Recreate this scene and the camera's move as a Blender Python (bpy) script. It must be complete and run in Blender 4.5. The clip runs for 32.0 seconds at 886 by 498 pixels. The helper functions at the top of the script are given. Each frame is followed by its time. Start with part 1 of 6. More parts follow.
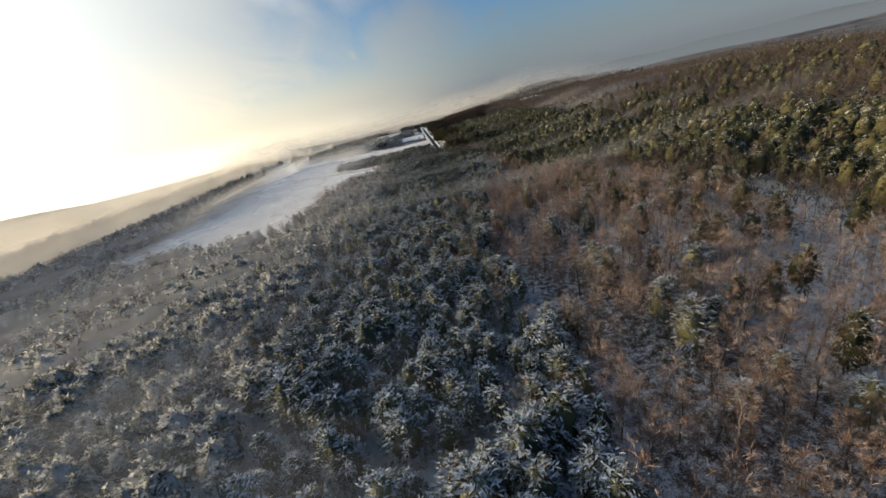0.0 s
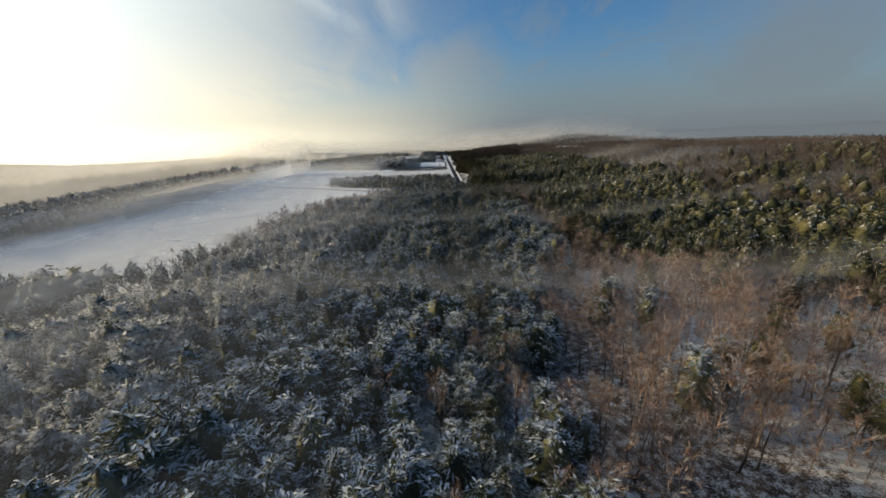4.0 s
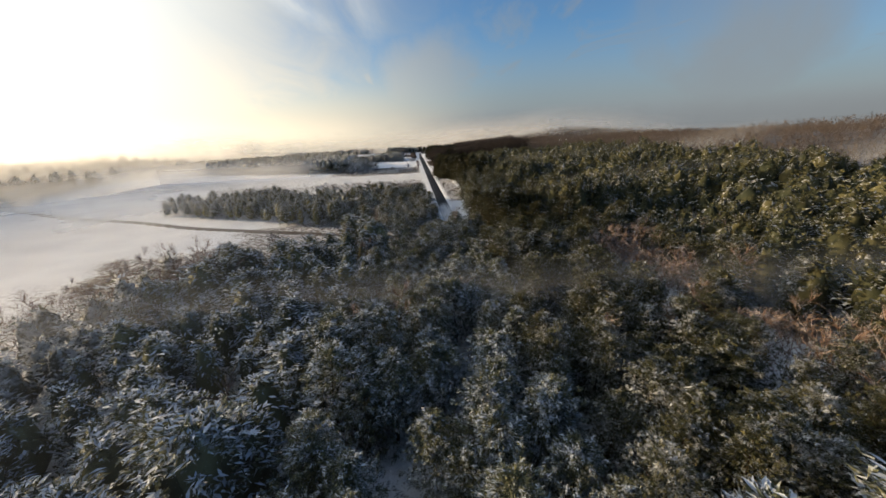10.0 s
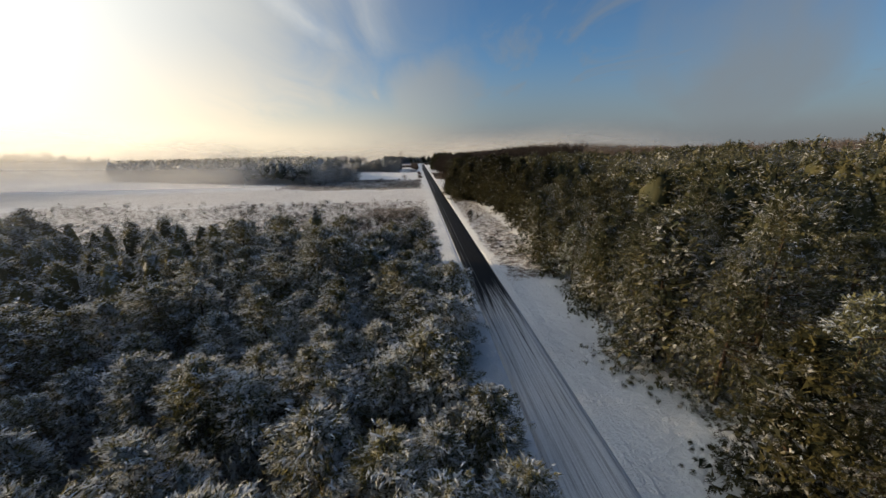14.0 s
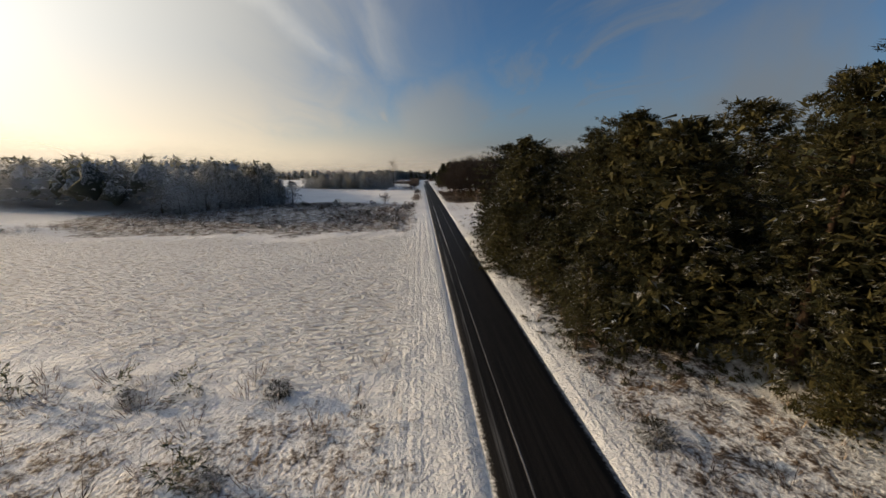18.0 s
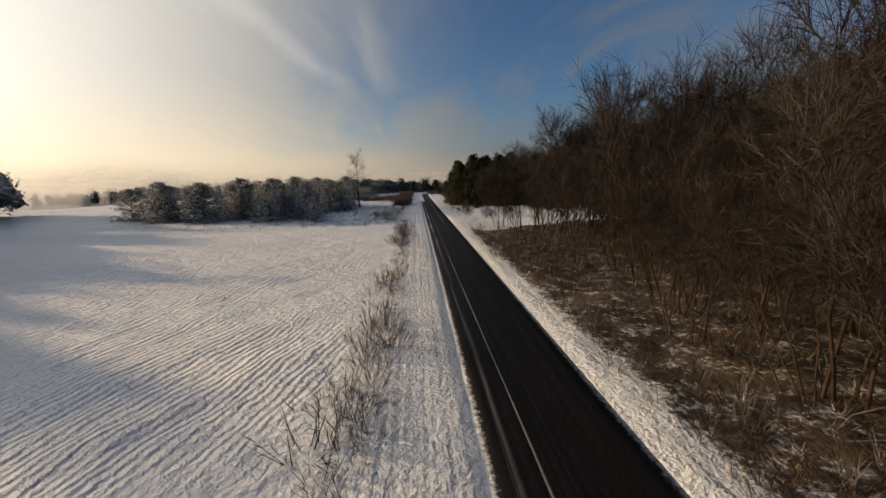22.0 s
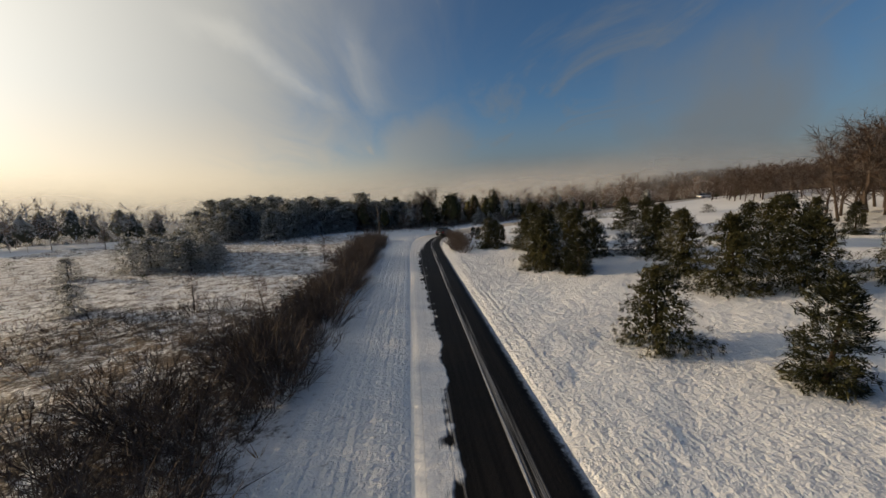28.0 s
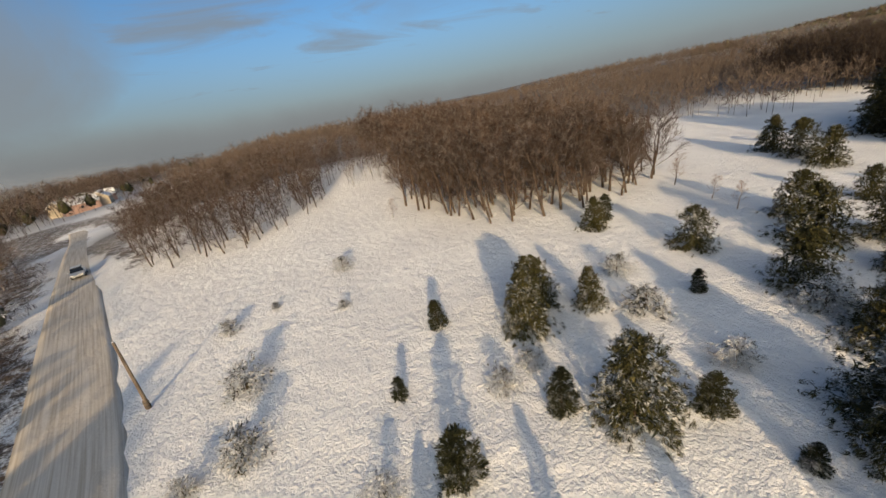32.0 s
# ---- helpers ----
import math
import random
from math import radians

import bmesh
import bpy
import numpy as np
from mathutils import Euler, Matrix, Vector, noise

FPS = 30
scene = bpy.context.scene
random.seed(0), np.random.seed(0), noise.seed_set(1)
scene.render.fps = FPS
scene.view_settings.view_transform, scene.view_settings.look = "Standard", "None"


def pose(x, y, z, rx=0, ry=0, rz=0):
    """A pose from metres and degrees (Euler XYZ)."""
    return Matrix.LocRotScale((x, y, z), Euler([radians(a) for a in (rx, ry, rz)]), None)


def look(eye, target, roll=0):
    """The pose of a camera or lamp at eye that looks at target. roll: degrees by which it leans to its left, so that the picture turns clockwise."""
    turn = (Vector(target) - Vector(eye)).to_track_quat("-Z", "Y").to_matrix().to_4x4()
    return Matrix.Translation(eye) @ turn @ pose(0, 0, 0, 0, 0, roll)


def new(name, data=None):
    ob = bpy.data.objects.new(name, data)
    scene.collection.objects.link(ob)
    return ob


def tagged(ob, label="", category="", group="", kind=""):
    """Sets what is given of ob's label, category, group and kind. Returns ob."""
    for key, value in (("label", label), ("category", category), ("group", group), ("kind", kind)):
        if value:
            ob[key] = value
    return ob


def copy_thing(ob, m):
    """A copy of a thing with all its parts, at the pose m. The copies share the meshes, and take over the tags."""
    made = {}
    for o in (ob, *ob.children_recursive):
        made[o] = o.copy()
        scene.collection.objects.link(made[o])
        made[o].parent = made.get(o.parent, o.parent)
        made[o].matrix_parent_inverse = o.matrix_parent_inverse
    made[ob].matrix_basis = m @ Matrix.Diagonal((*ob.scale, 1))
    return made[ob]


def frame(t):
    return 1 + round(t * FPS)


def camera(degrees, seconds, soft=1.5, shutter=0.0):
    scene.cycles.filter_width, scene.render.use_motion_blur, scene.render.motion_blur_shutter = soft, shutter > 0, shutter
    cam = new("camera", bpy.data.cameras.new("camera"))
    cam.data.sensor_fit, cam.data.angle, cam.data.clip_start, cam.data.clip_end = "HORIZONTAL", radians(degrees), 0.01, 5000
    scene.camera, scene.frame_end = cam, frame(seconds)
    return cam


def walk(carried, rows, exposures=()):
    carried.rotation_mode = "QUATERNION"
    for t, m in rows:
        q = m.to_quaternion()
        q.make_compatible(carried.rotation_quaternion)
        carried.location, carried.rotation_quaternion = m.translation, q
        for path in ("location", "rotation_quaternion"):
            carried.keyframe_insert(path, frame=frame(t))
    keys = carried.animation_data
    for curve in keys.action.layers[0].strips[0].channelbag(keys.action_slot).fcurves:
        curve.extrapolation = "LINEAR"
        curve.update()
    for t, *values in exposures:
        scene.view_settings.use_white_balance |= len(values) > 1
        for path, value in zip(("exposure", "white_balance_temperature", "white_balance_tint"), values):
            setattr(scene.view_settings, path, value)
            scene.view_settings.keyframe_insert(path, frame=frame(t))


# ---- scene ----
cam = camera(100.8, 32.0)
PATH = [
    (0.0, pose(-25.64, -413.97, 53.91, 67.24, 12.38, -5.73)),
    (0.5, pose(-25.57, -404.21, 53.33, 67.40, 12.34, -5.73)),
    (1.0, pose(-25.16, -393.73, 52.88, 67.75, 11.51, -4.60)),
    (1.5, pose(-24.14, -382.85, 52.13, 68.13, 10.25, -3.00)),
    (2.0, pose(-23.16, -371.20, 51.00, 68.59, 8.28, -1.39)),
    (2.5, pose(-22.40, -359.67, 49.31, 69.05, 5.92, -0.65)),
    (3.0, pose(-22.21, -347.69, 47.66, 69.89, 3.55, -0.53)),
    (3.5, pose(-21.67, -334.99, 45.96, 71.05, 2.33, -0.76)),
    (5.5, pose(-17.29, -276.88, 39.26, 75.10, 2.95, -3.62)),
    (6.0, pose(-17.10, -261.82, 38.83, 75.18, 3.72, -4.61)),
    (6.5, pose(-16.83, -247.00, 38.51, 74.79, 4.14, -5.22)),
    (7.0, pose(-16.16, -232.37, 37.88, 73.86, 4.09, -5.58)),
    (7.5, pose(-15.36, -218.22, 36.80, 72.61, 3.54, -5.60)),
    (8.0, pose(-14.76, -204.30, 35.46, 71.27, 2.94, -5.48)),
    (8.5, pose(-13.99, -190.62, 33.96, 70.68, 2.61, -5.39)),
    (9.0, pose(-13.36, -175.87, 32.59, 70.70, 2.37, -5.25)),
    (9.5, pose(-12.67, -160.94, 30.83, 71.26, 2.48, -5.08)),
    (10.0, pose(-12.08, -145.99, 29.29, 72.20, 2.30, -4.97)),
    (10.5, pose(-11.31, -131.39, 27.53, 72.92, 2.22, -4.72)),
    (11.0, pose(-10.75, -116.25, 26.12, 73.22, 1.95, -4.57)),
    (11.5, pose(-10.43, -101.10, 25.44, 73.18, 1.38, -4.33)),
    (12.0, pose(-10.23, -86.61, 24.74, 72.95, 0.50, -4.02)),
    (12.5, pose(-9.97, -72.92, 22.93, 73.26, -0.50, -3.74)),
    (13.0, pose(-9.82, -59.94, 20.80, 73.89, -0.71, -3.68)),
    (13.5, pose(-9.67, -47.35, 19.22, 74.49, -0.45, -3.95)),
    (15.5, pose(-8.17, -0.00, 15.40, 74.72, 2.95, -5.14)),
    (16.0, pose(-7.53, 14.33, 14.37, 75.02, 2.22, -5.03)),
    (16.5, pose(-6.42, 28.96, 13.27, 75.57, 1.23, -4.43)),
    (17.0, pose(-5.56, 44.29, 12.26, 76.42, -0.10, -3.76)),
    (17.5, pose(-5.04, 59.67, 11.33, 77.18, -0.55, -3.53)),
    (18.0, pose(-4.47, 75.32, 10.33, 77.68, -0.26, -3.46)),
    (18.5, pose(-4.31, 90.87, 9.18, 77.89, 0.23, -3.64)),
    (19.0, pose(-4.06, 105.96, 8.11, 78.24, 0.91, -3.76)),
    (19.5, pose(-4.40, 120.62, 7.30, 78.77, 1.52, -4.18)),
    (20.0, pose(-4.04, 135.04, 7.52, 78.98, 1.86, -4.16)),
    (20.5, pose(-3.77, 149.17, 7.60, 79.12, 1.93, -3.97)),
    (21.0, pose(-3.43, 163.55, 7.56, 79.22, 1.72, -3.86)),
    (21.5, pose(-3.84, 177.54, 7.22, 79.42, 1.20, -4.00)),
    (22.0, pose(-3.75, 192.66, 7.19, 79.46, 1.04, -4.07)),
    (22.5, pose(-3.24, 207.21, 7.26, 79.42, 0.86, -3.69)),
    (23.0, pose(-2.66, 221.51, 7.36, 79.20, 0.50, -3.57)),
    (23.5, pose(-2.92, 235.58, 7.83, 78.71, 0.96, -3.76)),
    (24.0, pose(-3.19, 249.52, 8.10, 78.33, 1.61, -4.32)),
    (24.5, pose(-3.21, 262.14, 8.02, 78.09, 2.39, -4.87)),
    (25.0, pose(-3.25, 274.44, 7.59, 77.84, 3.49, -5.20)),
    (25.5, pose(-3.47, 285.94, 7.68, 78.01, 4.53, -5.89)),
    (27.5, pose(-2.65, 332.71, 5.88, 82.15, 1.50, -5.10)),
    (28.0, pose(-2.03, 344.60, 7.27, 81.97, 2.62, -5.33)),
    (28.5, pose(-1.41, 355.54, 8.62, 81.67, 4.62, -6.06)),
    (29.0, pose(-1.05, 365.91, 10.50, 80.18, 7.35, -8.04)),
    (29.5, pose(-0.59, 374.67, 12.75, 77.29, 10.26, -11.46)),
    (30.0, pose(0.58, 383.47, 15.62, 73.37, 12.22, -18.18)),
    (30.5, pose(2.37, 391.77, 17.54, 69.93, 11.76, -31.64)),
    (31.0, pose(4.35, 399.72, 18.59, 68.26, 10.19, -54.97)),
    (31.5, pose(6.77, 406.15, 18.40, 68.84, 9.71, -81.53)),
    (32.0, pose(10.30, 411.84, 18.12, 68.64, 9.83, -115.62)),
]
EXPOSURE = [(0, 0.20, 6350, 5), (3, 0.06, 6200, 4), (6, 0.02, 6100, 1), (9, 0.38, 6600, 7), (12, 0.36, 6650, 7), (13, 0.2, 6550, 7), (16, -0.05, 6700, 9), (19, -0.32, 6750, 9), (22, -0.34, 7050, 11), (24, -0.25, 7100, 10), (25, -0.12, 7150, 10), (28, -0.42, 6800, 8), (30.5, -0.25, 6750, 7), (32, 0.16, 6850, 8)]
walk(cam, PATH, EXPOSURE)

# ---- world and sun ----
SUN_AZ, SUN_EL = radians(-70), radians(12)
SUN_DIR = Vector((math.sin(SUN_AZ) * math.cos(SUN_EL), math.cos(SUN_AZ) * math.cos(SUN_EL), math.sin(SUN_EL)))


class Nodes:
    """Short hand for building node trees."""

    def __init__(self, tree):
        self.tree = tree
        tree.nodes.clear()

    def add(self, kind, **sockets):
        n = self.tree.nodes.new(kind)
        for k, v in sockets.items():
            key = int(k[1:]) if k[0] == "i" and k[1:].isdigit() else k.replace("_", " ")
            self.put(n.inputs[key], v)
        return n

    def put(self, socket, v):
        if isinstance(v, bpy.types.NodeSocket):
            self.tree.links.new(v, socket)
        elif isinstance(v, bpy.types.Node):
            self.tree.links.new(v.outputs[0], socket)
        else:
            socket.default_value = v

    def math(self, op, a, b=0.0, c=0.0, clamp=False):
        n = self.add("ShaderNodeMath")
        n.operation, n.use_clamp = op, clamp
        for s, v in zip(n.inputs, (a, b, c)):
            self.put(s, v)
        return n.outputs[0]

    def vmath(self, op, a, b=(0, 0, 0)):
        n = self.add("ShaderNodeVectorMath")
        n.operation = op
        self.put(n.inputs[0], a)
        self.put(n.inputs[1], b)
        return n.outputs["Value"] if op in ("DOT_PRODUCT", "LENGTH") else n.outputs["Vector"]

    def ramp(self, v, lo, hi, a=0.0, b=1.0):
        n = self.add("ShaderNodeMapRange")
        n.interpolation_type = "SMOOTHSTEP"
        for s, val in zip(n.inputs, (v, lo, hi, a, b)):
            self.put(s, val)
        return n.outputs[0]

    def mix(self, f, a, b):
        n = self.add("ShaderNodeMix")
        n.data_type = "RGBA"
        self.put(n.inputs[0], f)
        self.put(n.inputs[6], a if not isinstance(a, tuple) else (*a, 1)[:4])
        self.put(n.inputs[7], b if not isinstance(b, tuple) else (*b, 1)[:4])
        return n.outputs[2]

    def noise(self, vec, scale, detail=3.0, rough=0.55, dist=0.0):
        n = self.add("ShaderNodeTexNoise")
        self.put(n.inputs["Vector"], vec)
        for k, v in (("Scale", scale), ("Detail", detail), ("Roughness", rough), ("Distortion", dist)):
            n.inputs[k].default_value = v
        return n.outputs["Fac"]

    def value_of(self, label):
        n = self.add("ShaderNodeAttribute")
        n.attribute_name = label
        return n.outputs["Fac"]

    def sep(self, v):
        return self.add("ShaderNodeSeparateXYZ", Vector=v).outputs

    def comb(self, x=0.0, y=0.0, z=0.0):
        return self.add("ShaderNodeCombineXYZ", X=x, Y=y, Z=z).outputs[0]


world = bpy.data.worlds.new("winter_sky")
world.use_nodes = True
scene.world = world
wn = Nodes(world.node_tree)
way = wn.vmath("NORMALIZE", wn.add("ShaderNodeTexCoord").outputs["Generated"])
wx, wy, wz = wn.sep(way)
sky = wn.add("ShaderNodeTexSky")
sky.sky_type, sky.sun_disc, sky.sun_elevation, sky.sun_rotation = "NISHITA", False, SUN_EL, SUN_AZ % (2 * math.pi)
sky.dust_density, sky.air_density, sky.ozone_density = 0.6, 1.0, 5.0
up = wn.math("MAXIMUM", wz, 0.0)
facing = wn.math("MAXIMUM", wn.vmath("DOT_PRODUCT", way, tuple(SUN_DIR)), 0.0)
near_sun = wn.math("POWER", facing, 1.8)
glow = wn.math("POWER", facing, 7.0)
# thin cloud on a flat layer far overhead
flat = wn.math("ADD", up, 0.16)
layer = wn.comb(wn.math("DIVIDE", wx, flat), wn.math("DIVIDE", wy, flat), 0.0)
bank = wn.noise(wn.vmath("ADD", layer, (2.2, 0.4, 0.0)), 0.62, 5.0, 0.5, 0.3)
wisps = wn.noise(wn.vmath("MULTIPLY", layer, (2.2, 0.9, 1.0)), 1.0, 6.0, 0.58, 0.8)
ragged = wn.math("MULTIPLY", wn.math("SUBTRACT", wn.noise(way, 4.0, 6.0, 0.55, 0.4), 0.5), 0.4)


def cloud_at(az, el, inner, outer, amount):
    """A soft cloud round a bearing and height in degrees."""
    a, e = radians(az), radians(el)
    off = wn.math("ARCCOSINE", wn.vmath("DOT_PRODUCT", way, (math.sin(a) * math.cos(e), math.cos(a) * math.cos(e), math.sin(e))))
    return wn.ramp(wn.math("ADD", off, ragged), inner, outer, amount, 0.0)


cloud = wn.math("MAXIMUM", wn.ramp(bank, 0.54, 0.9, 0.0, 0.7), wn.ramp(wisps, 0.44, 0.74, 0.0, 0.75))
for az, el, inner, outer, amount in ((40, 6, 0.02, 0.34, 0.9), (66, 7, 0.02, 0.36, 0.9), (2, 4, 0.04, 0.24, 0.75)):
    cloud = wn.math("MAXIMUM", cloud, cloud_at(az, el, inner, outer, amount))


def streak(az0, el0, az1, el1, width, amount):
    """A drawn-out wisp between two bearings."""
    a, b = (Vector((math.sin(radians(z)) * math.cos(radians(e)), math.cos(radians(z)) * math.cos(radians(e)), math.sin(radians(e)))) for z, e in ((az0, el0), (az1, el1)))
    mid, along, across = (a + b) / 2, (b - a).normalized(), a.cross(b).normalized()
    off = wn.math("ABSOLUTE", wn.math("ADD", wn.vmath("DOT_PRODUCT", way, tuple(across)), wn.math("MULTIPLY", ragged, 0.4)))
    run = wn.math("ABSOLUTE", wn.vmath("DOT_PRODUCT", wn.vmath("SUBTRACT", way, tuple(mid)), tuple(along)))
    half = (b - a).length / 2
    return wn.math("MULTIPLY", wn.ramp(off, 0.0, width, amount, 0.0), wn.ramp(run, half * 0.35, half * 1.15, 1.0, 0.0))


wisp = wn.math("MAXIMUM", streak(-28, 24, -8.5, 11.5, 0.034, 0.75), streak(-9.5, 25, -3.5, 11, 0.055, 0.6))
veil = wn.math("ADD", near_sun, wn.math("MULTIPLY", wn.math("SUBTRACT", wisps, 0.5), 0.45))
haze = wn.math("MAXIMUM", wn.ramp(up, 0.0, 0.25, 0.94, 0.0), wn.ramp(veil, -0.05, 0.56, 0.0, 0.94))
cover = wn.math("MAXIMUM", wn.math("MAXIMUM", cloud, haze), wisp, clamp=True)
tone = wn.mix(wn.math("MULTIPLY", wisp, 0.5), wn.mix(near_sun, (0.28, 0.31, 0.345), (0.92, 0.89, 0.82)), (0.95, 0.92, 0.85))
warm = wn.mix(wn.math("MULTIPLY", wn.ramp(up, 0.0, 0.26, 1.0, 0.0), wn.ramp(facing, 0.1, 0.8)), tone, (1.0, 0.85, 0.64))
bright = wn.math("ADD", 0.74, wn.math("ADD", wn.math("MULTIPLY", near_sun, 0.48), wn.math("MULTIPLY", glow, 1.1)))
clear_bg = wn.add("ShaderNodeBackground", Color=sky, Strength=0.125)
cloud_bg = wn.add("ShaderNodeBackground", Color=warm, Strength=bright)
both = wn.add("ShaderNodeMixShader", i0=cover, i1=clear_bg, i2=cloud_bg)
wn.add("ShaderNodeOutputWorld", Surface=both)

sun = new("sun", bpy.data.lights.new("sun", "SUN"))
sun.data.energy, sun.data.angle, sun.data.color = 5.0, radians(1.5), (1.0, 0.74, 0.45)
sun.matrix_world = look(SUN_DIR * 100, (0, 0, 0))
scene.view_settings.exposure = 0.0


# ---- materials ----
def material(name):
    m = bpy.data.materials.new(name)
    m.use_nodes = True
    return m, Nodes(m.node_tree)


def finish(n, color, rough, bump=None, strength=0.4, distance=0.05, spec=0.4, sheen=0.0):
    b = n.add("ShaderNodeBsdfPrincipled")
    n.put(b.inputs["Base Color"], color if not isinstance(color, tuple) else (*color, 1)[:4])
    n.put(b.inputs["Roughness"], rough)
    n.put(b.inputs["Specular IOR Level"], spec)
    if bump is not None:
        k = n.add("ShaderNodeBump")
        k.inputs["Strength"].default_value = strength
        k.inputs["Distance"].default_value = distance
        n.put(k.inputs["Height"], bump)
        n.put(b.inputs["Normal"], k.outputs[0])
    n.add("ShaderNodeOutputMaterial", Surface=b)
    return b


def snow_material():
    m, n = material("field_snow")
    pos = n.add("ShaderNodeNewGeometry").outputs["Position"]
    heath, plough, verge, wild = (n.value_of(k) for k in ("heath", "plough", "verge", "wild"))
    big = n.noise(pos, 0.09, 4)
    mid = n.noise(pos, 0.9, 4, 0.6)
    fine = n.noise(pos, 5.0, 4, 0.65)
    clods = n.noise(n.vmath("MULTIPLY", pos, (0.8, 1.5, 1.0)), 1.7, 4, 0.62, 0.5)
    px, py, _ = n.sep(pos)
    wander = n.math("MULTIPLY", n.noise(pos, 0.12, 3), 5.0)
    furrow = n.math("SINE", n.math("MULTIPLY", n.math("ADD", n.math("ADD", py, n.math("MULTIPLY", px, 0.10)), wander), 8.5))
    drill = n.math("SINE", n.math("MULTIPLY", n.math("ADD", n.math("SUBTRACT", px, n.math("MULTIPLY", py, 0.27)), n.math("MULTIPLY", wander, 0.4)), 17.0))
    rows = n.math("MULTIPLY", furrow, n.math("MULTIPLY", plough, 0.3))
    rows = n.math("ADD", rows, n.math("MULTIPLY", drill, n.math("MULTIPLY", n.value_of("drilled"), n.ramp(big, 0.4, 0.6, 0.03, 0.12))))
    ruts = n.noise(n.vmath("MULTIPLY", pos, (2.6, 0.03, 0.0)), 1.0, 2, 0.5)
    snow = n.mix(n.ramp(big, 0.35, 0.7), (0.86, 0.87, 0.89), (0.77, 0.78, 0.81))
    rag = n.math("ADD", n.math("MULTIPLY", mid, 0.5), n.math("MULTIPLY", fine, 0.5))
    cover = n.ramp(n.math("ADD", rag, n.math("MULTIPLY", heath, 0.30)), 0.62, 0.80)
    brown = n.mix(n.ramp(n.noise(pos, 0.35, 4), 0.4, 0.65), (0.052, 0.036, 0.026), (0.15, 0.10, 0.063))
    soil = n.math("MULTIPLY", n.ramp(clods, 0.50, 0.36), n.math("MULTIPLY", plough, 0.55))
    col = n.mix(cover, n.mix(soil, snow, (0.26, 0.21, 0.17)), brown)
    woods = n.mix(n.ramp(n.noise(pos, 0.02, 6, 0.65), 0.38, 0.62), (0.10, 0.093, 0.088), (0.22, 0.205, 0.19))
    col = n.mix(wild, col, woods)
    tex = n.math("ADD", n.math("ADD", rows, n.math("MULTIPLY", clods, n.math("MULTIPLY", plough, 4.5))), n.math("ADD", n.math("MULTIPLY", mid, 1.8), n.math("MULTIPLY", fine, n.math("ADD", 0.7, n.math("MULTIPLY", verge, 0.5)))))
    tex = n.math("ADD", tex, n.math("MULTIPLY", n.ramp(ruts, 0.35, 0.65), n.math("MULTIPLY", n.math("POWER", verge, 3.0), 0.26)))
    finish(n, col, 0.65, tex, 0.9, 0.22, 0.25)
    return m


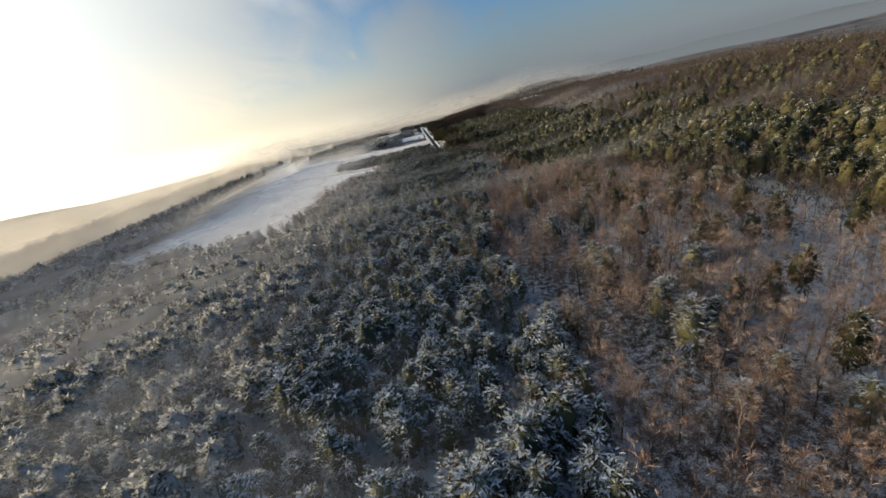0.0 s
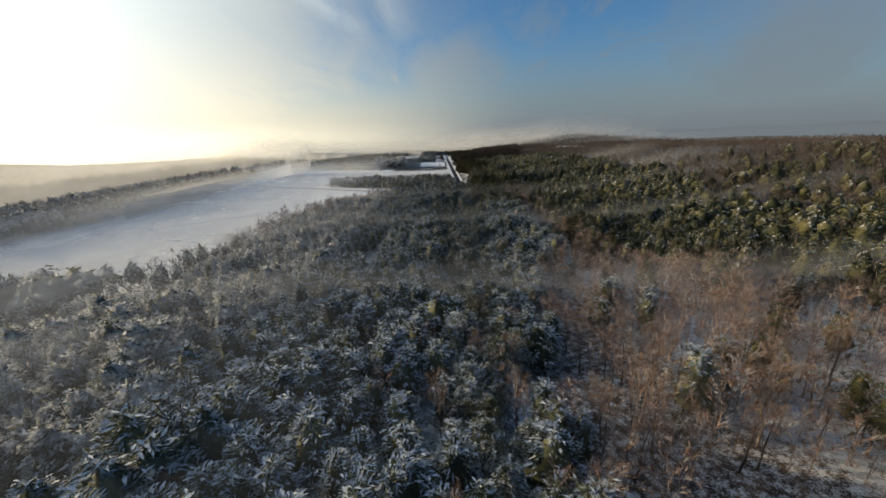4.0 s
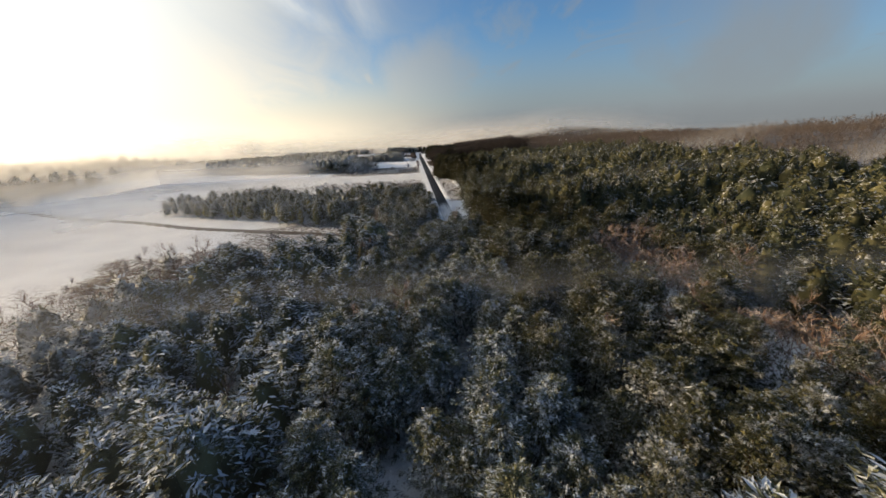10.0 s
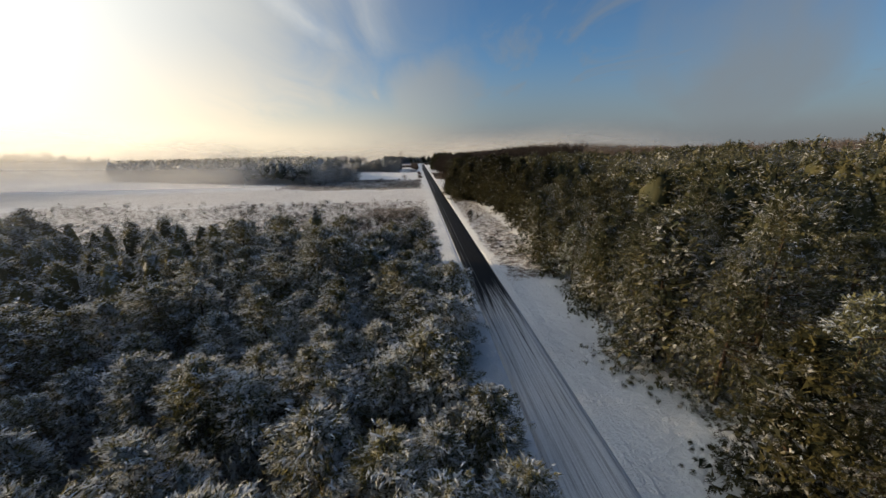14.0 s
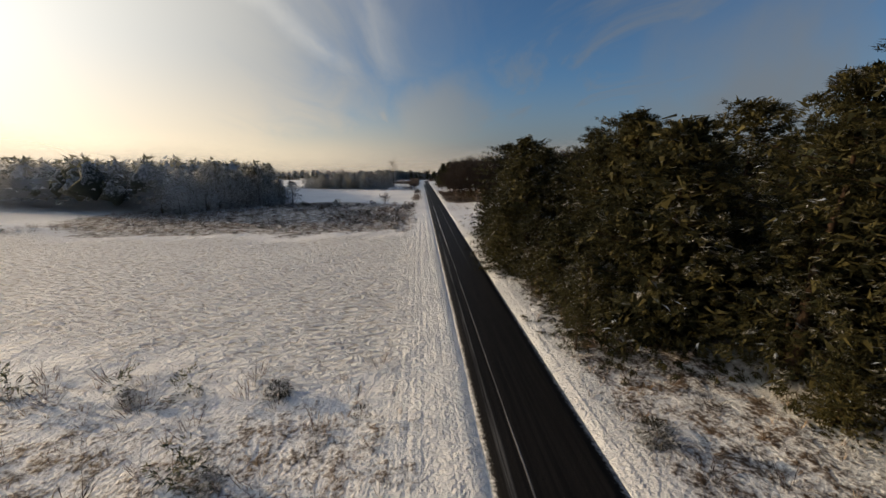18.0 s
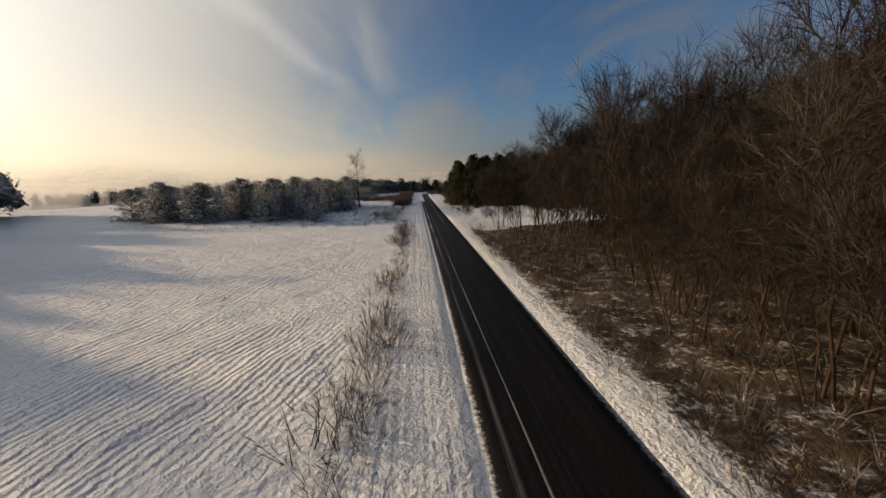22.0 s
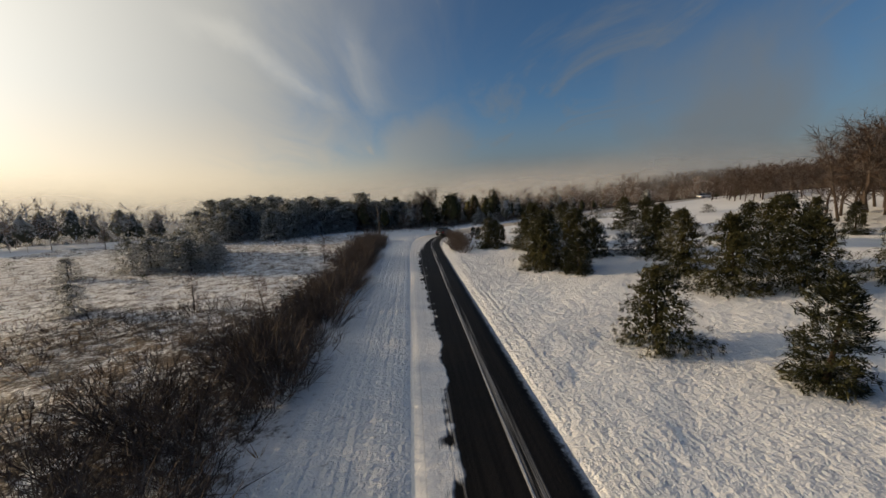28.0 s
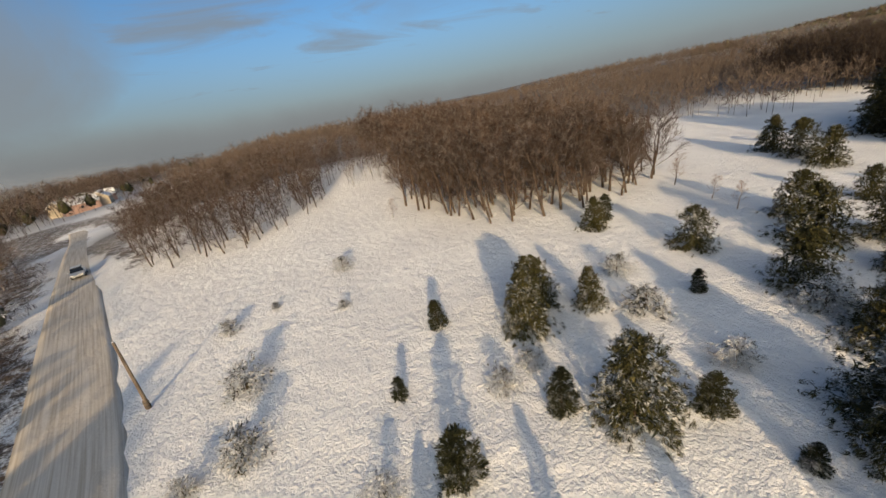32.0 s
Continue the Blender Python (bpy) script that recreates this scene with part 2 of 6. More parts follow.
def road_material():
    m, n = material("wet_asphalt_with_snow")
    lanes = n.add("ShaderNodeUVMap")
    lanes.uv_map = "lane"
    uv = lanes.outputs[0]
    u, v, _ = n.sep(uv)
    pos = n.add("ShaderNodeNewGeometry").outputs["Position"]
    fine = n.noise(pos, 7.0, 4, 0.7)
    along = n.noise(n.comb(n.math("MULTIPLY", u, 5.5), n.math("MULTIPLY", v, 0.09)), 1.0, 4, 0.6)
    broad = n.noise(n.comb(n.math("MULTIPLY", u, 1.6), n.math("MULTIPLY", v, 0.05)), 1.0, 3, 0.6)

    def line(at, width, amount):
        off = n.math("ABSOLUTE", n.math("SUBTRACT", u, n.math("ADD", at, n.math("MULTIPLY", n.math("SUBTRACT", broad, 0.5), 0.25))))
        return n.math("MULTIPLY", n.ramp(off, n.math("MULTIPLY", width, 0.35), width, 1.0, 0.0), amount)

    wet = n.mix(n.ramp(along, 0.35, 0.65), (0.006, 0.006, 0.0065), (0.014, 0.013, 0.013))
    packed = n.mix(fine, (0.58, 0.59, 0.61), (0.80, 0.81, 0.83))
    patchy = n.noise(n.comb(n.math("MULTIPLY", u, 0.8), n.math("MULTIPLY", v, 0.035)), 1.0, 3)
    later = n.math("MULTIPLY", n.ramp(v, 110.0, 140.0), n.ramp(v, 190.0, 165.0))
    streak = line(-0.88, n.math("ADD", 0.05, n.math("MULTIPLY", later, 0.07)), n.math("MULTIPLY", n.ramp(along, 0.32, 0.62, 0.12, 0.85), n.math("ADD", 0.4, n.math("MULTIPLY", later, 0.6))))
    streak = n.math("MAXIMUM", streak, line(0.75, 0.065, n.math("MULTIPLY", n.math("MAXIMUM", n.ramp(v, 244.0, 268.0, 0.0, 0.65), n.math("MULTIPLY", later, 0.35)), n.ramp(along, 0.3, 0.6, 0.15, 1.0))))
    streak = n.math("MAXIMUM", streak, line(-1.55, 0.16, n.math("MULTIPLY", n.ramp(v, 215.0, 265.0, 0.15, 0.8), n.ramp(along, 0.4, 0.65, 0.05, 0.9))))
    streak = n.math("MAXIMUM", streak, line(0.95, 0.22, n.math("MULTIPLY", n.ramp(v, 318.0, 345.0), n.ramp(along, 0.4, 0.7, 0.0, 0.5))))
    rim = n.ramp(n.math("ADD", n.math("ABSOLUTE", u), n.math("MULTIPLY", fine, 0.5)), 2.25, 2.5)
    south = n.ramp(n.math("ADD", v, n.math("MULTIPLY", broad, 30)), 8.0, 48.0, 0.47, 0.0)
    north = n.ramp(n.math("SUBTRACT", n.math("ADD", v, n.math("MULTIPLY", broad, 20)), n.ramp(u, -0.5, 0.5, 0.0, 22.0)), 388.0, 428.0, 0.0, 0.85)
    left = n.math("MULTIPLY", n.ramp(v, 300.0, 345.0), n.ramp(n.math("ADD", u, n.math("ADD", n.math("MULTIPLY", n.math("SUBTRACT", patchy, 0.5), 2.2), n.math("MULTIPLY", n.math("SUBTRACT", n.noise(pos, 0.7, 3, 0.55), 0.5), 1.6))), -0.35, -1.3, 0.0, 0.62))
    lying = n.math("ADD", n.math("MAXIMUM", n.math("MAXIMUM", south, north), left), n.math("MULTIPLY", along, 0.5))
    snow = n.math("MAXIMUM", n.math("MAXIMUM", streak, rim), n.ramp(lying, 0.52, 0.76), clamp=True)
    tint = n.mix(n.ramp(v, 400.0, 430.0), packed, n.mix(n.ramp(along, 0.3, 0.65), (0.42, 0.37, 0.31), (0.60, 0.56, 0.51)))
    tint = n.mix(n.math("MULTIPLY", n.ramp(n.noise(n.comb(n.math("MULTIPLY", u, 9.0), n.math("MULTIPLY", v, 0.05)), 1.0, 4, 0.6), 0.5, 0.72), n.ramp(v, 395.0, 425.0, 0.4, 0.14)), tint, (0.22, 0.21, 0.21))
    col = n.mix(snow, wet, tint)
    finish(n, col, n.ramp(snow, 0.0, 1.0, 0.62, 0.75), n.math("ADD", n.math("MULTIPLY", n.noise(pos, 1.6, 4, 0.6), n.math("MULTIPLY", snow, 2.5)), n.math("ADD", fine, snow)), 0.6, 0.05, 0.08)
    return m


def path_material():
    m, n = material("brown_wet_asphalt")
    pos = n.add("ShaderNodeNewGeometry").outputs["Position"]
    col = n.mix(n.ramp(n.noise(pos, 0.5, 5, 0.6), 0.35, 0.7), (0.075, 0.052, 0.038), (0.115, 0.083, 0.06))
    col = n.mix(n.math("MULTIPLY", n.noise(pos, 40.0, 2), 0.35), col, (0.05, 0.04, 0.033))
    finish(n, col, 0.42, n.noise(pos, 60, 2), 0.25, 0.01, 0.35)
    return m


def needle_material(name, dark, light, lo, hi, frost=(0.72, 0.75, 0.80), through_light=0.14):
    """Needles with snow lying on what faces up."""
    m, n = material(name)
    geo = n.add("ShaderNodeNewGeometry")
    pos, nz = geo.outputs["Position"], n.sep(geo.outputs["Normal"])[2]
    isl = geo.outputs["Random Per Island"]
    tree = n.noise(pos, 0.22, 2)
    col = n.mix(n.ramp(n.math("ADD", n.math("MULTIPLY", tree, 0.7), n.math("MULTIPLY", isl, 0.4)), 0.35, 0.8), dark, light)
    spread = n.math("ADD", n.math("MULTIPLY", n.math("SUBTRACT", n.noise(pos, 0.25, 3), 0.5), 2.0), n.math("MULTIPLY", n.math("SUBTRACT", isl, 0.5), 0.4))
    lie = n.math("ADD", nz, n.math("ADD", spread, n.math("MULTIPLY", n.math("SUBTRACT", n.noise(pos, 1.5, 3, 0.6), 0.5), 3.0)))
    full = n.mix(n.ramp(lie, lo, hi), col, frost)
    leaf = n.add("ShaderNodeBsdfPrincipled", Base_Color=full, Roughness=0.7, Specular_IOR_Level=0.15)
    thin = n.add("ShaderNodeBsdfTranslucent", Color=full)
    n.add("ShaderNodeOutputMaterial", Surface=n.add("ShaderNodeMixShader", i0=through_light, i1=leaf, i2=thin))
    return m


def bark_material(name, a, b, scale=3.0):
    m, n = material(name)
    pos = n.add("ShaderNodeNewGeometry").outputs["Position"]
    k = n.noise(n.vmath("MULTIPLY", pos, (1, 1, 0.25)), scale, 4, 0.6)
    finish(n, n.mix(n.ramp(k, 0.35, 0.65), a, b), 0.85, k, 0.5, 0.03, 0.1)
    return m


def twig_material(name, a, b, frost=0.0):
    m, n = material(name)
    geo = n.add("ShaderNodeNewGeometry")
    pos = geo.outputs["Position"]
    k = n.math("ADD", n.math("MULTIPLY", n.noise(pos, 0.15, 3), 0.7), n.math("MULTIPLY", geo.outputs["Random Per Island"], 0.35))
    col = n.mix(n.ramp(k, 0.3, 0.75), a, b)
    if frost:
        col = n.mix(n.math("MULTIPLY", n.ramp(n.noise(pos, 1.1, 3), 0.45, 0.62), frost), col, (0.66, 0.67, 0.70))
    finish(n, col, 0.8, None, spec=0.1)
    return m


def plain(name, color, rough=0.6, metal=0.0, grain=0.12, scale=6.0, spec=0.4):
    m, n = material(name)
    pos = n.add("ShaderNodeTexCoord").outputs["Object"]
    k = n.noise(pos, scale, 4, 0.6)
    lo = tuple(c * (1 - grain) for c in color)
    hi = tuple(min(1, c * (1 + grain)) for c in color)
    b = finish(n, n.mix(k, lo, hi), rough, k, 0.15, 0.01, spec)
    b.inputs["Metallic"].default_value = metal
    return m


SNOW = snow_material()
ROAD = road_material()
PATHWAY = path_material()
NEEDLE_SNOWY = needle_material("snow_laden_needles", (0.052, 0.062, 0.042), (0.195, 0.19, 0.10), 0.66, 1.65, (0.70, 0.75, 0.84))
NEEDLE_YOUNG = needle_material("young_pine_needles", (0.055, 0.060, 0.030), (0.205, 0.185, 0.075), 0.42, 1.5, (0.74, 0.77, 0.81), 0.35)
NEEDLE_GREEN = needle_material("lightly_snowed_needles", (0.014, 0.017, 0.008), (0.092, 0.080, 0.030), 1.1, 2.0, (0.72, 0.73, 0.75))
NEEDLE_OLIVE = needle_material("olive_needles", (0.040, 0.047, 0.027), (0.148, 0.134, 0.060), 0.72, 1.7, (0.72, 0.74, 0.78), 0.3)
# frost, made paler so that it also paints haze onto the western woods
NEEDLE_FROST = needle_material("frosted_hazed_needles", (0.065, 0.075, 0.060), (0.16, 0.155, 0.11), -0.15, 1.0, (0.78, 0.79, 0.81), 0.55)
NEEDLE_DARK = needle_material("dark_needles", (0.016, 0.021, 0.013), (0.062, 0.060, 0.024), 1.0, 1.7, (0.62, 0.64, 0.66))
NEEDLE_SLOPE = needle_material("slope_needles", (0.024, 0.028, 0.013), (0.095, 0.084, 0.032), 0.95, 1.7, (0.66, 0.68, 0.70))
NEEDLE_HEATH = needle_material("heath_needles", (0.022, 0.022, 0.014), (0.075, 0.060, 0.032), 0.6, 1.5, (0.66, 0.69, 0.74))
NEEDLE_CAP = needle_material("snow_capped_needles", (0.03, 0.03, 0.018), (0.07, 0.06, 0.03), 0.3, 1.0, (0.72, 0.74, 0.78))
BARK = bark_material("pine_bark", (0.036, 0.025, 0.019), (0.072, 0.048, 0.033))
BARK_GREY = bark_material("grey_bark", (0.045, 0.034, 0.028), (0.11, 0.084, 0.068))
BARK_BIRCH = bark_material("birch_bark", (0.10, 0.07, 0.055), (0.42, 0.33, 0.27))
TWIG = twig_material("brown_twigs", (0.070, 0.056, 0.049), (0.145, 0.114, 0.096))
TWIG_BIRCH = twig_material("russet_birch_twigs", (0.11, 0.066, 0.044), (0.28, 0.18, 0.125), 0.4)
TWIG_FROST = twig_material("rimed_twigs", (0.13, 0.09, 0.065), (0.25, 0.17, 0.12), 0.8)
TWIG_ALDER = twig_material("alder_twigs", (0.022, 0.017, 0.014), (0.052, 0.037, 0.028), 0.04)
TWIG_DARK = twig_material("dark_twigs", (0.030, 0.020, 0.015), (0.080, 0.050, 0.035), 0.14)
GRASS = twig_material("dry_grass", (0.20, 0.135, 0.08), (0.36, 0.26, 0.16), 0.5)


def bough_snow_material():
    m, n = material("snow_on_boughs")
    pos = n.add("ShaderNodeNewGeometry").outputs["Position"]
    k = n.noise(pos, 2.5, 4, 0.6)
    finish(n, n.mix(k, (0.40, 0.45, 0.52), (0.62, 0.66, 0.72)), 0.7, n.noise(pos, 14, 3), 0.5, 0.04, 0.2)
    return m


BOUGH_SNOW = bough_snow_material()

# ---- ground ----
def soft(a, b, x):
    u = np.clip((np.asarray(x, float) - a) / (b - a), 0, 1)
    return u * u * (3 - 2 * u)


def box(x, y, x0, x1, y0, y1, e=3.0):
    return soft(x0 - e, x0 + e, x) * (1 - soft(x1 - e, x1 + e, x)) * soft(y0 - e, y0 + e, y) * (1 - soft(y1 - e, y1 + e, y))


def wave(x, y, k, s=0.0):
    return np.sin(x * k + s) * np.cos(y * k * 0.83 + 1.7 * s) + 0.5 * np.sin(x * k * 2.3 - y * k * 1.9 + s * 3)


BEND = [(0, -47), (0, -20), (0, 100), (0, 250), (0, 385), (0.1, 395), (0.6, 404), (2.2, 411.5), (5.4, 417.3), (10.8, 421.4), (18.4, 424.0), (28, 426.5), (36.5, 428.8), (45, 431.4), (59, 436), (79, 442.6), (95, 448), (120, 457), (165, 474)]
LANE = [(-420, 190), (-300, 110), (-200, 45), (-155, 19), (-120, 3.5), (-90, -13), (-66, -22.5), (-46, -30.3), (-28, -37), (-10, -42.5), (10, -48), (40, -56), (90, -62), (160, -60)]


def polyline(points, step):
    """Points about a step apart on a smooth line through the given ones."""
    p = np.array(points, float)
    d = np.r_[0, np.cumsum(np.hypot(*np.diff(p, axis=0).T))]
    t = np.gradient(p, d, axis=0)
    s = np.linspace(0, d[-1], int(d[-1] / step) + 1)
    i = np.clip(np.searchsorted(d, s, "right") - 1, 0, len(d) - 2)
    h = d[i + 1] - d[i]
    u = (s - d[i]) / h
    a, b = (2 * u**3 - 3 * u**2 + 1)[:, None], ((u**3 - 2 * u**2 + u) * h)[:, None]
    c, e = (-2 * u**3 + 3 * u**2)[:, None], ((u**3 - u**2) * h)[:, None]
    return a * p[i] + b * t[i] + c * p[i + 1] + e * t[i + 1]


BEND_LINE, LANE_LINE = polyline(BEND, 2.0), polyline(LANE, 2.0)


def off_line(x, y, line):
    """Distance to a line, for arrays of places."""
    x, y = np.broadcast_arrays(np.asarray(x, float), np.asarray(y, float))
    out = np.full(x.shape, 1e9)
    for a, b in zip(line[:-1], line[1:]):
        d = b - a
        u = np.clip(((x - a[0]) * d[0] + (y - a[1]) * d[1]) / (d @ d), 0, 1)
        out = np.minimum(out, np.hypot(x - a[0] - u * d[0], y - a[1] - u * d[1]))
    return out


COARSE_BEND, COARSE_LANE = np.r_[BEND_LINE[:216:24], BEND_LINE[216::3]], LANE_LINE[::5]


def base_z(x, y):
    x, y = np.asarray(x, float), np.asarray(y, float)
    z = 9.5 * soft(-190, -330, y) * soft(-200, -90, x)
    n = soft(330, 380, y)
    z = z + np.maximum(0, x - 8) * 0.05 * n * (1 - soft(60, 160, x)) + (1 - n) * np.clip(x - 12, 0, 80) * 0.03
    hill = 8 * n * soft(60, 160, x) + (17 - 8 * soft(40, 180, y)) * soft(55, 260, x) * (1 - 0.82 * soft(235, 335, y))
    z = z + hill * (1 - 0.85 * soft(398, 470, y))
    z = z - 9 * soft(436, 520, y) * (1 - soft(60, 200, x)) - 6 * soft(-90, -260, x) * soft(120, 420, y)
    z = z - 17 * soft(470, 640, y) * (1 - soft(220, 420, x)) + 15 * np.exp(-(((x - 350) / 190) ** 2 + ((y - 800) / 150) ** 2))
    z = z + 20 * soft(-260, -520, x) * (0.7 + 0.3 * wave(x, y, 0.006))
    far = soft(500, 1500, np.hypot(x, y - 100))
    return z + far * (6 + 12 * wave(x, y, 0.0035, 2.0))


def ground_z(x, y):
    """The height of the snow, with banks along the roads."""
    z = base_z(x, y)
    near = np.minimum(off_line(x, y, COARSE_BEND) - 0.9 * soft(395, 420, y), off_line(x, y, COARSE_LANE) + 0.5)
    rough = 0.06 * wave(x, y, 1.1) + 0.05 * wave(x, y, 2.9, 1.0)
    return z - 0.07 + soft(1.85, 2.65, near) * (0.20 - 0.10 * soft(3.5, 8, near)) + soft(2.4, 3.5, near) * rough


def steps(lo, hi, fine_lo, fine_hi, fine, grow):
    mid = list(np.arange(fine_lo, fine_hi + fine / 2, fine))
    for sign, end, start in ((1, hi, mid[-1]), (-1, lo, mid[0])):
        s, v, out = fine, start, []
        while (end - v) * sign > 0:
            s *= grow
            v += sign * s
            out.append(v)
        mid = mid + out if sign > 0 else out[::-1] + mid
    return np.array(mid)


def link_mesh(name, verts, faces, mat, parent=None, uv=None):
    """A mesh object from numpy vertices and faces that all have the same number of corners."""
    me = bpy.data.meshes.new(name)
    verts, faces = np.asarray(verts, np.float32).reshape(-1, 3), np.asarray(faces, np.int32)
    me.vertices.add(len(verts))
    me.vertices.foreach_set("co", verts.ravel())
    k = faces.shape[1]
    me.loops.add(faces.size)
    me.loops.foreach_set("vertex_index", faces.ravel())
    me.polygons.add(len(faces))
    me.polygons.foreach_set("loop_start", np.arange(len(faces), dtype=np.int32) * k)
    me.update(calc_edges=True)
    me.materials.append(mat)
    if uv is not None:
        layer = me.uv_layers.new(name="lane")
        layer.data.foreach_set("uv", np.asarray(uv, np.float32)[faces.ravel()].ravel())
    if name is None:
        return me
    ob = new(name, me)
    if parent:
        ob.parent = parent
    return ob


def grid_faces(nx, ny):
    i, j = np.meshgrid(np.arange(nx - 1), np.arange(ny - 1))
    a = (j * nx + i).ravel()
    return np.stack([a, a + 1, a + nx + 1, a + nx], 1)


gx = steps(-2600, 2600, -13, 13, 0.45, 1.055)
gy = np.r_[np.linspace(-1800, -470, 24), steps(-440, 2600, -58, 440, 1.0, 1.06)]
GX, GY = np.meshgrid(gx, gy)
ground = link_mesh("ground", np.stack([GX, GY, ground_z(GX, GY)], 2), grid_faces(len(gx), len(gy)), SNOW)
tagged(ground, "snow-covered fields, heath and forest floor", "ground", kind="structure")
ground.data.shade_smooth()
X, Y = GX.ravel(), GY.ravel()
PLAIN = X, Y
drift = soft(9, 26, np.abs(X))
X, Y = X + 5 * drift * wave(X, Y, 0.09), Y + 5 * drift * wave(X, Y, 0.07, 1.0) + 1.5 * wave(X, Y, 0.4, 2.0)
heath = 0.62 * box(X, Y, -130, -4.6, 27, 91) + 0.12 * box(X, Y, -60, -6, 27, 62) + 0.8 * box(X, Y, -75, -5.5, 136, 187) + 0.42 * box(X, Y, -60, -5.2, 254, 335) + 0.3 * box(X, Y, -14, -6, 262, 300)
heath += 0.62 * box(X, Y, -80, -7, 336, 428) + 0.25 * box(X, Y, -24, -7, 334, 372, 4) + 0.85 * (soft(3.2, 5.5, off_line(X, Y, COARSE_BEND)) * box(X, Y, -60, 200, 434, 640, 5))
heath += 0.7 * box(X, Y, 3.6, 12, 12, 95, 1.0) + 0.95 * box(X, Y, 4.2, 40, 95, 140, 1.5) + 1.0 * box(X, Y, 3.7, 60, 190, 247, 0.9) + 0.8 * box(X, Y, -90, -10, -76, -42)
# brown under the southern birches also stands in for snow in shade
heath += 0.42 * box(X, Y, -8, 70, -420, -215, 5) + 0.3 * box(X, Y, 18, 60, -215, -70, 4) + 0.4 * box(X, Y, -110, 18, -420, -60, 5)
heath += 0.45 * box(X, Y, 3.6, 9, 250, 292, 1.5) + 0.35 * box(X, Y, -6.5, -4.6, 195, 252, 0.6) + 0.75 * box(X, Y, -70, -6, -42, -16)
drilled = box(X, Y, -120, -6.5, 190, 252)
heath += 0.3 * box(X, Y, -24, -8, 62, 80, 3)
plough = 1.0 * box(X, Y, -260, -5.6, 93, 134)  + 0.12 * box(X, Y, -120, -6, 195, 250) + 0.5 * box(X, Y, -400, -120, -300, 90, 20)
X, Y = PLAIN
side_gap = off_line(X, Y, COARSE_BEND)
verge = soft(1.9, 2.4, side_gap) * (1 - soft(6.2, 7.2, np.where(X < 0, side_gap, side_gap + 2.8))) * soft(-60, -40, Y)
reach = np.hypot(X, Y - 60)
wild = np.maximum(np.maximum(soft(420, 640, reach), 0.9 * soft(0, 24, np.interp(Y, [-380, -200, -150, -70, 5, 76, 200, 420], [-285, -234, -222, -205, -207, -222, -249, -294]) - X) * (1 - soft(440, 480, Y))), soft(74, 120, X) * (1 - soft(440, 470, Y)) * (1 - box(X, Y, 60, 125, 296, 440, 6)))
for label, values in (("heath", heath), ("plough", plough), ("verge", verge), ("wild", wild), ("drilled", drilled)):
    ground.data.attributes.new(label, "FLOAT", "POINT").data.foreach_set("value", np.clip(values, 0, 1).astype(np.float32))


# ---- roads ----
def road(name, line, widths, mat, lift, label, category):
    """A slab of paving on a line; widths: half widths by distance along it."""
    t = np.gradient(line, axis=0)
    t /= np.linalg.norm(t, axis=1)[:, None]
    side = np.stack([t[:, 1], -t[:, 0]], 1)
    along = np.r_[0, np.cumsum(np.hypot(*np.diff(line, axis=0).T))]
    half = np.interp(along, *zip(*widths))
    u = np.linspace(-1, 1, 9)
    pts = line[:, None] + side[:, None] * (half[:, None] * u)[..., None]
    z = base_z(line[:, 0], line[:, 1])[:, None] + lift + 0.04 * (1 - u**2)
    top = np.concatenate([pts, np.broadcast_to(z[..., None], (*pts.shape[:2], 1))], 2)
    rim = np.concatenate([top[:, :1] - [0, 0, 0.25], top, top[:, -1:] - [0, 0, 0.25]], 1)
    uu = np.pad(half[:, None] * u, ((0, 0), (1, 1)), mode="edge")
    uv = np.stack([uu, np.broadcast_to((along + line[0, 1] if name == "road" else along)[:, None], uu.shape)], 2)
    ob = link_mesh(name, rim, grid_faces(rim.shape[1], rim.shape[0]), mat, uv=uv.reshape(-1, 2))
    return tagged(ob, label, category, kind="structure")


road("road", BEND_LINE, [(0, 4.5), (8, 2.6), (20, 2.25), (425, 2.3), (450, 3.0), (470, 3.1), (520, 3.0), (550, 2.5), (700, 2.4)], ROAD, 0.03, "narrow wet asphalt road with streaks of packed snow", "road")
road("lane", LANE_LINE, [(0, 1.7), (2000, 1.7)], PATHWAY, 0.045, "brown wet asphalt lane cleared of snow", "lane")

# ---- plants: shapes ----
GOLDEN = 2.399963


def unit(v):
    return v / np.maximum(np.linalg.norm(v, axis=-1, keepdims=True), 1e-9)


def blades(p, d, length, width, droop, rng, tri=False):
    """Sprays of needles: folded lozenges, or simpler wedges, from p along d."""
    side = unit(np.cross(d, rng.normal(0, 0.45, p.shape) + [0, 0, 1.0]))
    mid = p + d * (length * 0.5)[:, None]
    drop = np.zeros_like(p)
    drop[:, 2] = -droop
    if tri:
        v = np.stack([p + d * (length * 0.2)[:, None] - side * width[:, None], p + d * (length * 0.2)[:, None] + side * width[:, None], p + d * length[:, None] + drop], 1)
        return v.reshape(-1, 3), np.arange(len(p) * 3).reshape(-1, 3)
    v = np.stack([p, mid + side * width[:, None] + drop * 0.35, p + d * length[:, None] + drop, mid - side * width[:, None] + drop * 0.35], 1)
    return v.reshape(-1, 3), np.arange(len(p) * 4).reshape(-1, 4)


